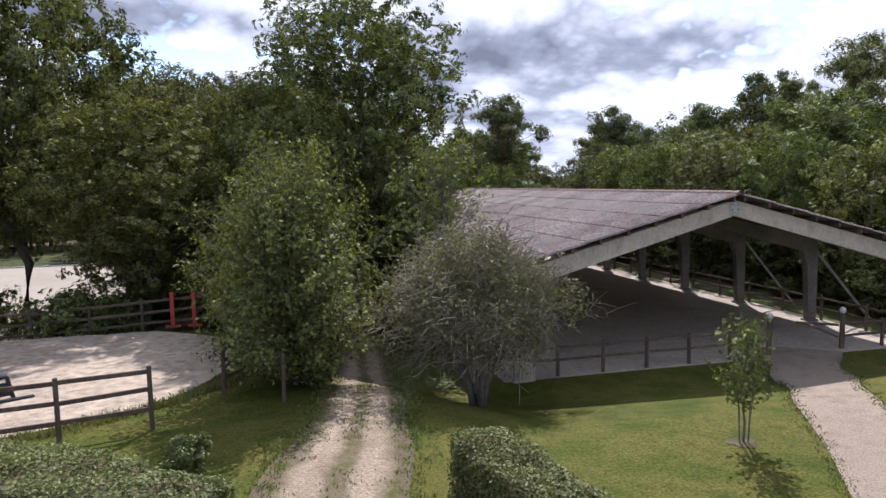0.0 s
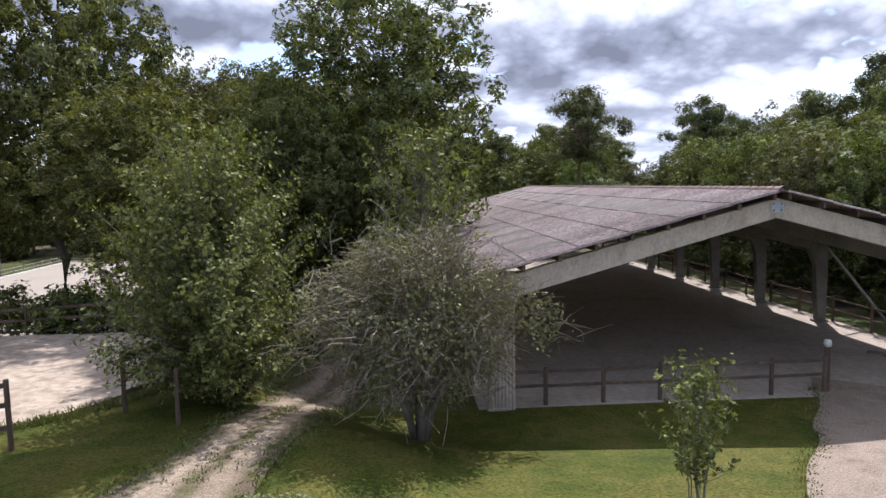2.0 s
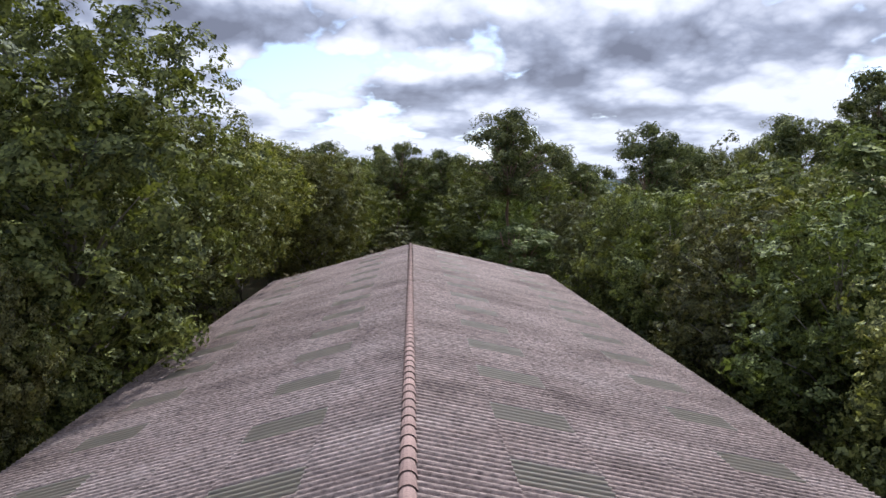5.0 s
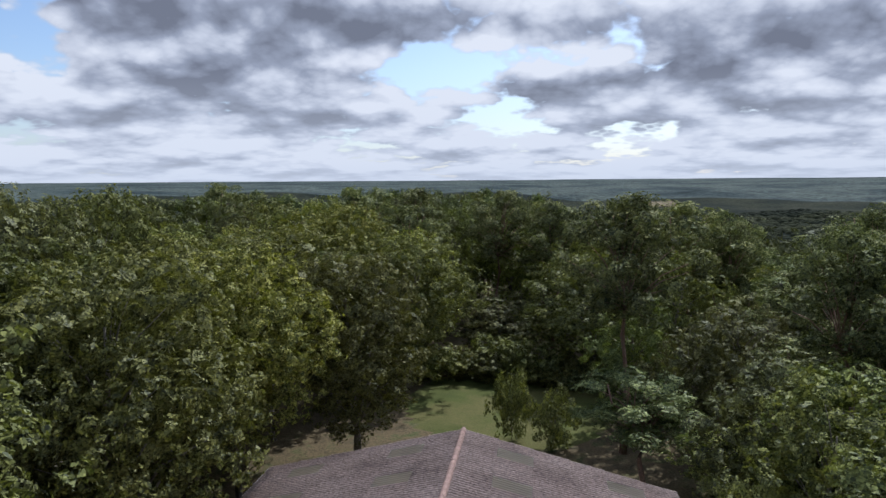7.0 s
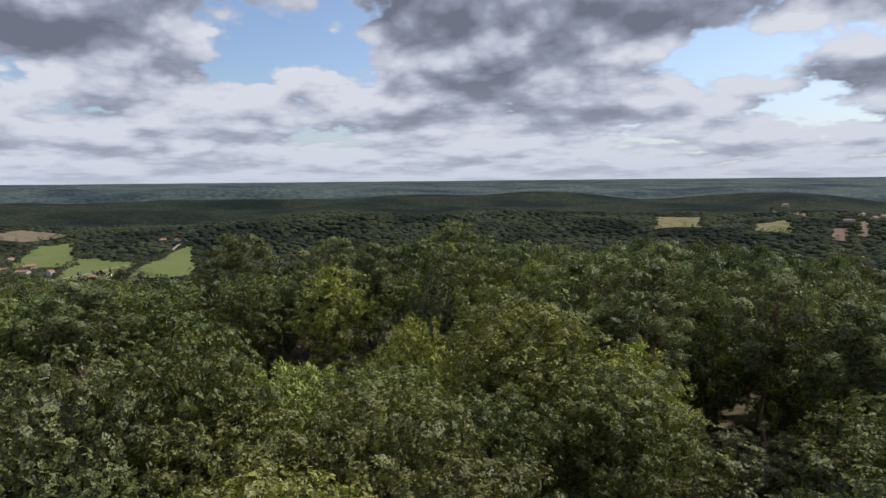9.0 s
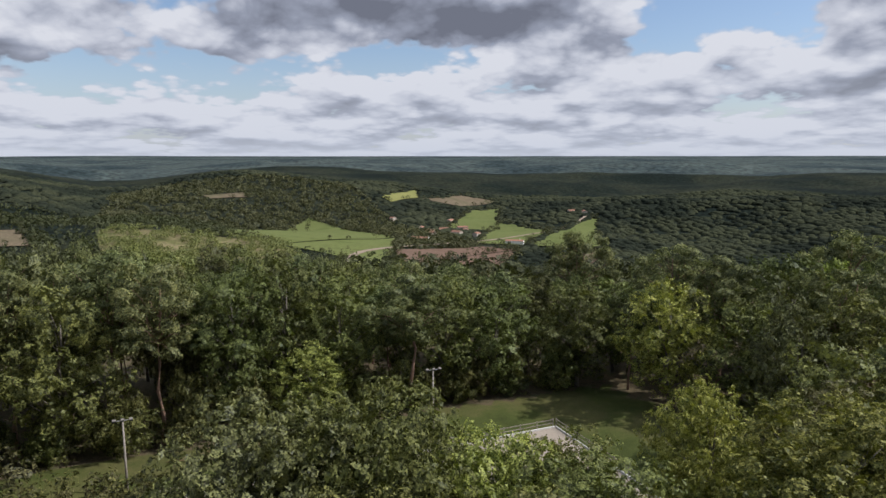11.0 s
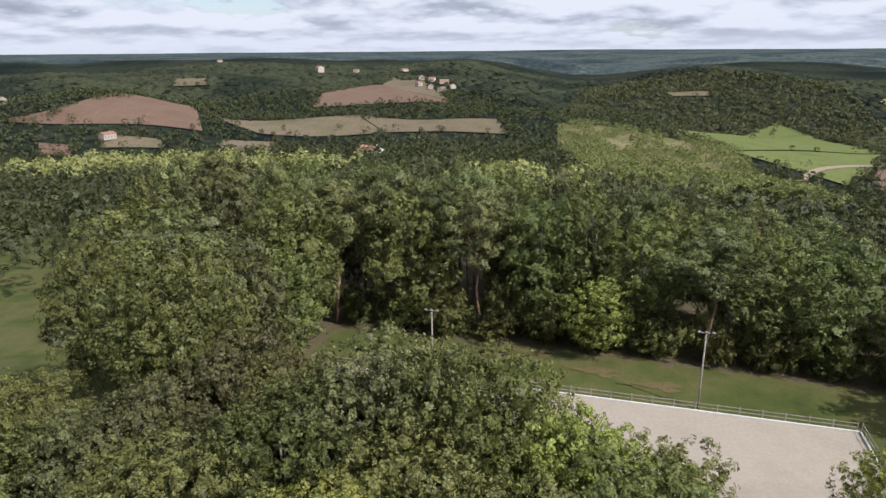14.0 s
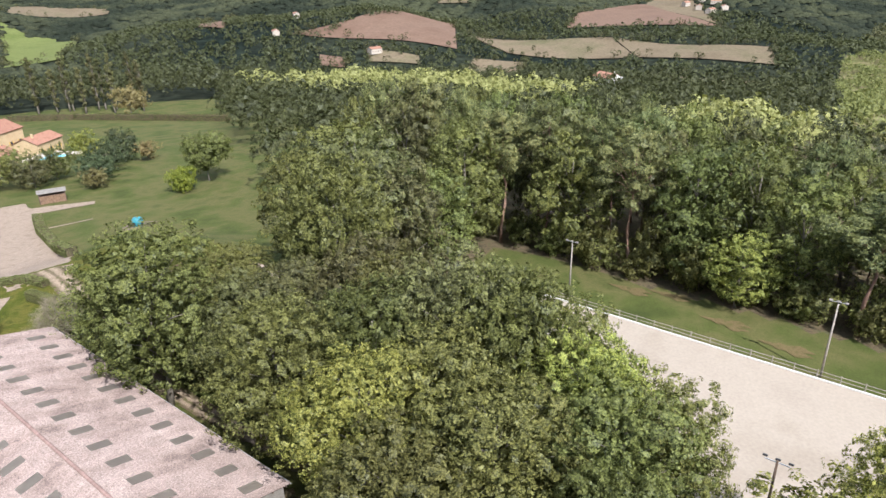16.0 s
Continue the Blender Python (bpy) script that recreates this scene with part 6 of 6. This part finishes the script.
def house(x, y, w, d, h, turn, wall, label, lift=0.0, group="houses", roof_h=None, windows=True, shutter=None):
    """A gabled house with its windows, door and chimney."""
    z = gz(x, y) + lift
    e = empty("house", Matrix.Translation((x, y, z)) @ Matrix.Rotation(turn, 4, "Z"), label, "house", group)
    bm = bmesh.new()
    rh = roof_h or d * 0.22
    prof = [(-d / 2, -1.5), (d / 2, -1.5), (d / 2, h), (0, h + rh), (-d / 2, h)]
    ends = [[bm.verts.new((sx * w / 2, p, q)) for p, q in prof] for sx in (-1, 1)]
    bm.faces.new(ends[0][::-1]), bm.faces.new(ends[1])
    for k in range(5):
        bm.faces.new((ends[0][k], ends[0][(k + 1) % 5], ends[1][(k + 1) % 5], ends[1][k]))
    part("wall", bm, wall, e)
    bm = bmesh.new()
    for s in (-1, 1):
        a = math.atan2(rh, d / 2)
        l = math.hypot(rh, d / 2) + 0.45
        box(bm, (0, s * (d / 4 + 0.18), h + rh / 2 + 0.02), (w + 0.7, l, 0.16), Matrix.Rotation(-s * a, 3, "X"), 0.02)
    roof = part("roof", bm, TILE, e)
    bm = bmesh.new()
    box(bm, (w * 0.28, d * 0.12, h + rh + 0.3), (0.7, 0.5, 1.3), None, 0.03)
    part("chimney", bm, wall, roof)
    if windows:
        for s in (-1, 1):
            m = max(2, int(w / 3.5))
            for k in range(m):
                for level in range(max(1, int(h / 2.8))):
                    bm = bmesh.new()
                    box(bm, (-w / 2 + (k + 0.5) * w / m, s * (d / 2 + 0.02), 1.5 + level * 2.7), (0.95, 0.1, 1.25), None, 0.02)
                    part("window", bm, PANE, e)
                    for q in (-0.72, 0.72) if shutter else ():
                        bm = bmesh.new()
                        box(bm, (-w / 2 + (k + 0.5) * w / m + q, s * (d / 2 + 0.03), 1.5 + level * 2.7), (0.46, 0.06, 1.35), None, 0.01)
                        part("shutter", bm, shutter, e)
    return e


VILLAGE = random.Random(9)
for x, y in ((-1097, 465), (-947, 426), (-1048, 489), (-953, 471), (-1005, 511), (-1172, 555), (-923, 491), (-1020, 452), (-985, 440), (-1060, 530), (-1204, 448), (-1044, 780), (-1075, 770)):
    house(x, y, VILLAGE.uniform(11, 20), VILLAGE.uniform(8, 11), VILLAGE.uniform(3.5, 6), VILLAGE.uniform(0, 3), STONE, "stone village house with a clay tile roof", 0.0, "village houses")
for x, y in ((-886, 382), (-833, 510)):
    house(x, y, 26, 12, 4.5, 0.9, WHITE, "long pale farm shed in the valley", 0.5, "farm sheds", 1.6, False)
for x, y in ((-1126, -313), (-1093, -281), (-1056, -251), (-1082, -239), (-1197, -330), (-1140, -270), (-1351, -527), (-1459, -455), (-557, -470), (-622, -676), (-538, -619), (-1481, -950), (-1165, -300)):
    house(x, y, VILLAGE.uniform(11, 18), VILLAGE.uniform(8, 10), VILLAGE.uniform(3.5, 5.5), VILLAGE.uniform(0, 3), STONE, "country house with a clay tile roof", 3.0, "hill houses")
for x, y in ((11, 1540), (30, 1455), (48, 1500), (-8, 1415), (144, 1235), (168, 1262), (205, 1430), (228, 1452), (120, 1330), (-160, 1990)):
    house(x, y, VILLAGE.uniform(12, 18), VILLAGE.uniform(8, 11), VILLAGE.uniform(4.5, 6), VILLAGE.uniform(0, 3), STONE, "distant country house with a clay tile roof among trees", 2.5, "northern houses")
house(-1320, -598, 26, 13, 10, 0.7, STONE, "large pale manor house on the hilltop", 4.0, "hill houses")
house(-352, -92, 15, 10, 5.5, 1.1, WHITE, "white house with a low tile roof among trees", 5.0, "hill houses")

# the villa with its terrace and pool
SHUTTER = material("yellow_paint", [(0.5, 0.33, 0.08), (0.58, 0.4, 0.12)], 2, 0.7, bump=0.1)
house(-60, -165, 16, 11, 8.2, 0.55, WALL, "two-storey ochre villa with yellow shutters", 0, "villa", None, True, SHUTTER)
house(-71, -158, 12, 8, 4.2, 0.55, WALL, "low ochre wing of the villa with an arched door", 0, "villa", None, True, SHUTTER)
house(-53, -146, 12, 8, 3.2, 0.55, WALL, "low ochre outbuilding with a tiled roof", 0, "villa")
bm = bmesh.new()
zt = gz(-68, -146)
box(bm, (-66.5, -143, zt), (19, 13, 0.5), Matrix.Rotation(0.55, 3, "Z"), 0.03)
tagged(part("pool_terrace", bm, STONE), "pale paved terrace round a pool", "terrace", "", "structure")
bm = bmesh.new()
box(bm, (-67, -142.5, zt + 0.25), (11, 5.4, 0.06), Matrix.Rotation(0.55, 3, "Z"), 0.01)
tagged(part("pool_water", bm, POOL), "turquoise water of the villa's pool", "pool", "", "structure")


def woodshed(x, y, turn):
    z = gz(x, y)
    e = empty("woodshed", Matrix.Translation((x, y, z)) @ Matrix.Rotation(turn, 4, "Z"), "open timber shed filled with stacked firewood", "shed")
    for sx in (-2.6, 2.6):
        for sy in (-0.9, 0.9):
            bm = bmesh.new()
            beam(bm, (sx, sy, 0), (sx, sy, 2.5 + 0.2 * (sy > 0)), 0.14, 0.14, 0.01)
            part("post", bm, TIMBER, e)
    bm = bmesh.new()
    box(bm, (0, 0, 2.68), (5.9, 2.6, 0.1), Matrix.Rotation(0.11, 3, "X"), 0.02)
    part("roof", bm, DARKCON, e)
    bm = bmesh.new()
    box(bm, (0, 0.85, 1.1), (5.1, 0.08, 2.2), None, 0.01)
    part("back_board", bm, TIMBER, e)
    rr = random.Random(4)
    for row in range(9):
        for k in range(22):
            bm = bmesh.new()
            xx, zz = -2.4 + k * 0.228 + 0.1 * (row % 2), 0.12 + row * 0.2
            tube(bm, [(xx, -0.75 + rr.uniform(-0.1, 0.1), zz), (xx, 0.6, zz)], [0.11, 0.11], 6)
            part("log", bm, LOG, e)


woodshed(-44.7, -86.4, 2.79)


def feeder(x, y):
    z = gz(x, y) + 0.05
    e = empty("hay_feeder", Matrix.Translation((x, y, z)), "round teal plastic hay feeder in the paddock", "feeder")
    bm = bmesh.new()
    tube(bm, [(0, 0, 0), (0, 0, 0.9), (0, 0, 1.35), (0, 0, 1.65), (0, 0, 1.72)], [1.05, 1.05, 1.0, 0.75, 0.3], 16)
    part("tank", bm, TEAL, e, "", True)
    for k in range(4):
        a = k * math.pi / 2 + 0.4
        bm = bmesh.new()
        box(bm, (1.02 * math.cos(a), 1.02 * math.sin(a), 0.65), (0.12, 0.55, 0.6), Matrix.Rotation(a, 3, "Z"), 0.04)
        part("opening", bm, BLACK, e)


feeder(-45.2, -50.2)

for name, seed, x, y, h, rad, n, leaf, mat, low, label in (
    ("oak_tree", 101, -74.1, -69.7, 12, 5.6, 7000, 0.28, OAK, 0.2, "lone dark oak standing in the paddock"),
    ("bamboo", 102, -64.9, -66.2, 6.0, 3.3, 9000, 0.14, BAMBOO, 0.0, "bright green bamboo clump in the paddock"),
    ("field_tree", 103, -132.8, -216.9, 14, 8.0, 3500, 0.4, BROWNLEAF, 0.2, "lone round tree turning brown"),
    ("cedar_bush", 104, -59.0, -95.0, 7.5, 5.0, 3500, 0.24, BLUELEAF, 0.0, "spreading dark conifer by the villa"),
    ("cedar_bush", 105, -66.0, -104.0, 8.0, 5.5, 3500, 0.24, BLUELEAF, 0.0, "spreading dark conifer by the villa"),
    ("cedar_bush", 111, -75.5, -114.0, 9.0, 5.5, 4000, 0.24, BLUELEAF, 0.0, "spreading dark conifer by the villa"),
    ("garden_tree", 112, -55.0, -108.0, 9.0, 4.8, 4000, 0.22, OAK, 0.0, "dense dark green garden tree"),
    ("garden_tree", 113, -80.0, -108.0, 5.5, 3.4, 2500, 0.2, BROWNLEAF, 0.1, "small tree with brownish leaves"),
    ("garden_tree", 106, -55.5, -89.0, 5.0, 3.4, 2500, 0.2, BROWNLEAF, 0.1, "small yellowing garden tree"),
    ("garden_tree", 107, -72.0, -128.0, 9.0, 4.2, 3000, 0.24, OAK_LIGHT, 0.05, "leafy garden tree beside the villa"),
    ("garden_tree", 108, -48.0, -104.0, 8.0, 5.5, 3500, 0.24, OAK_GREY, 0.0, "broad leafy garden tree"),
    ("garden_tree", 109, -42.0, -110.0, 9.0, 6.0, 3500, 0.24, OAK, 0.0, "broad leafy garden tree"),
    ("garden_tree", 110, -50.0, -122.0, 8.0, 5.0, 3000, 0.24, OAK, 0.0, "broad leafy garden tree"),
):
    settle(make_tree(name, seed, h, rad, mat, BARK, n, leaf, low, 16, label, "tree"), x, y, 1, 1, seed)

poplar = make_tree("poplar", 120, 26, 1.9, OAK_GREY, BARK, 2200, 0.3, 0.12, 16, "tall thin poplar, partly bare", "poplar", "poplars")
settle(poplar, -118, -276)
for k in range(1, 13):
    f = k / 12
    stand(poplar, -118 - 34 * f + 6 * math.sin(k * 2.3), -276 + 41 * f - 4 * math.cos(k * 1.7), 0.75 + 0.3 * abs(math.sin(k)), 0.9, k)
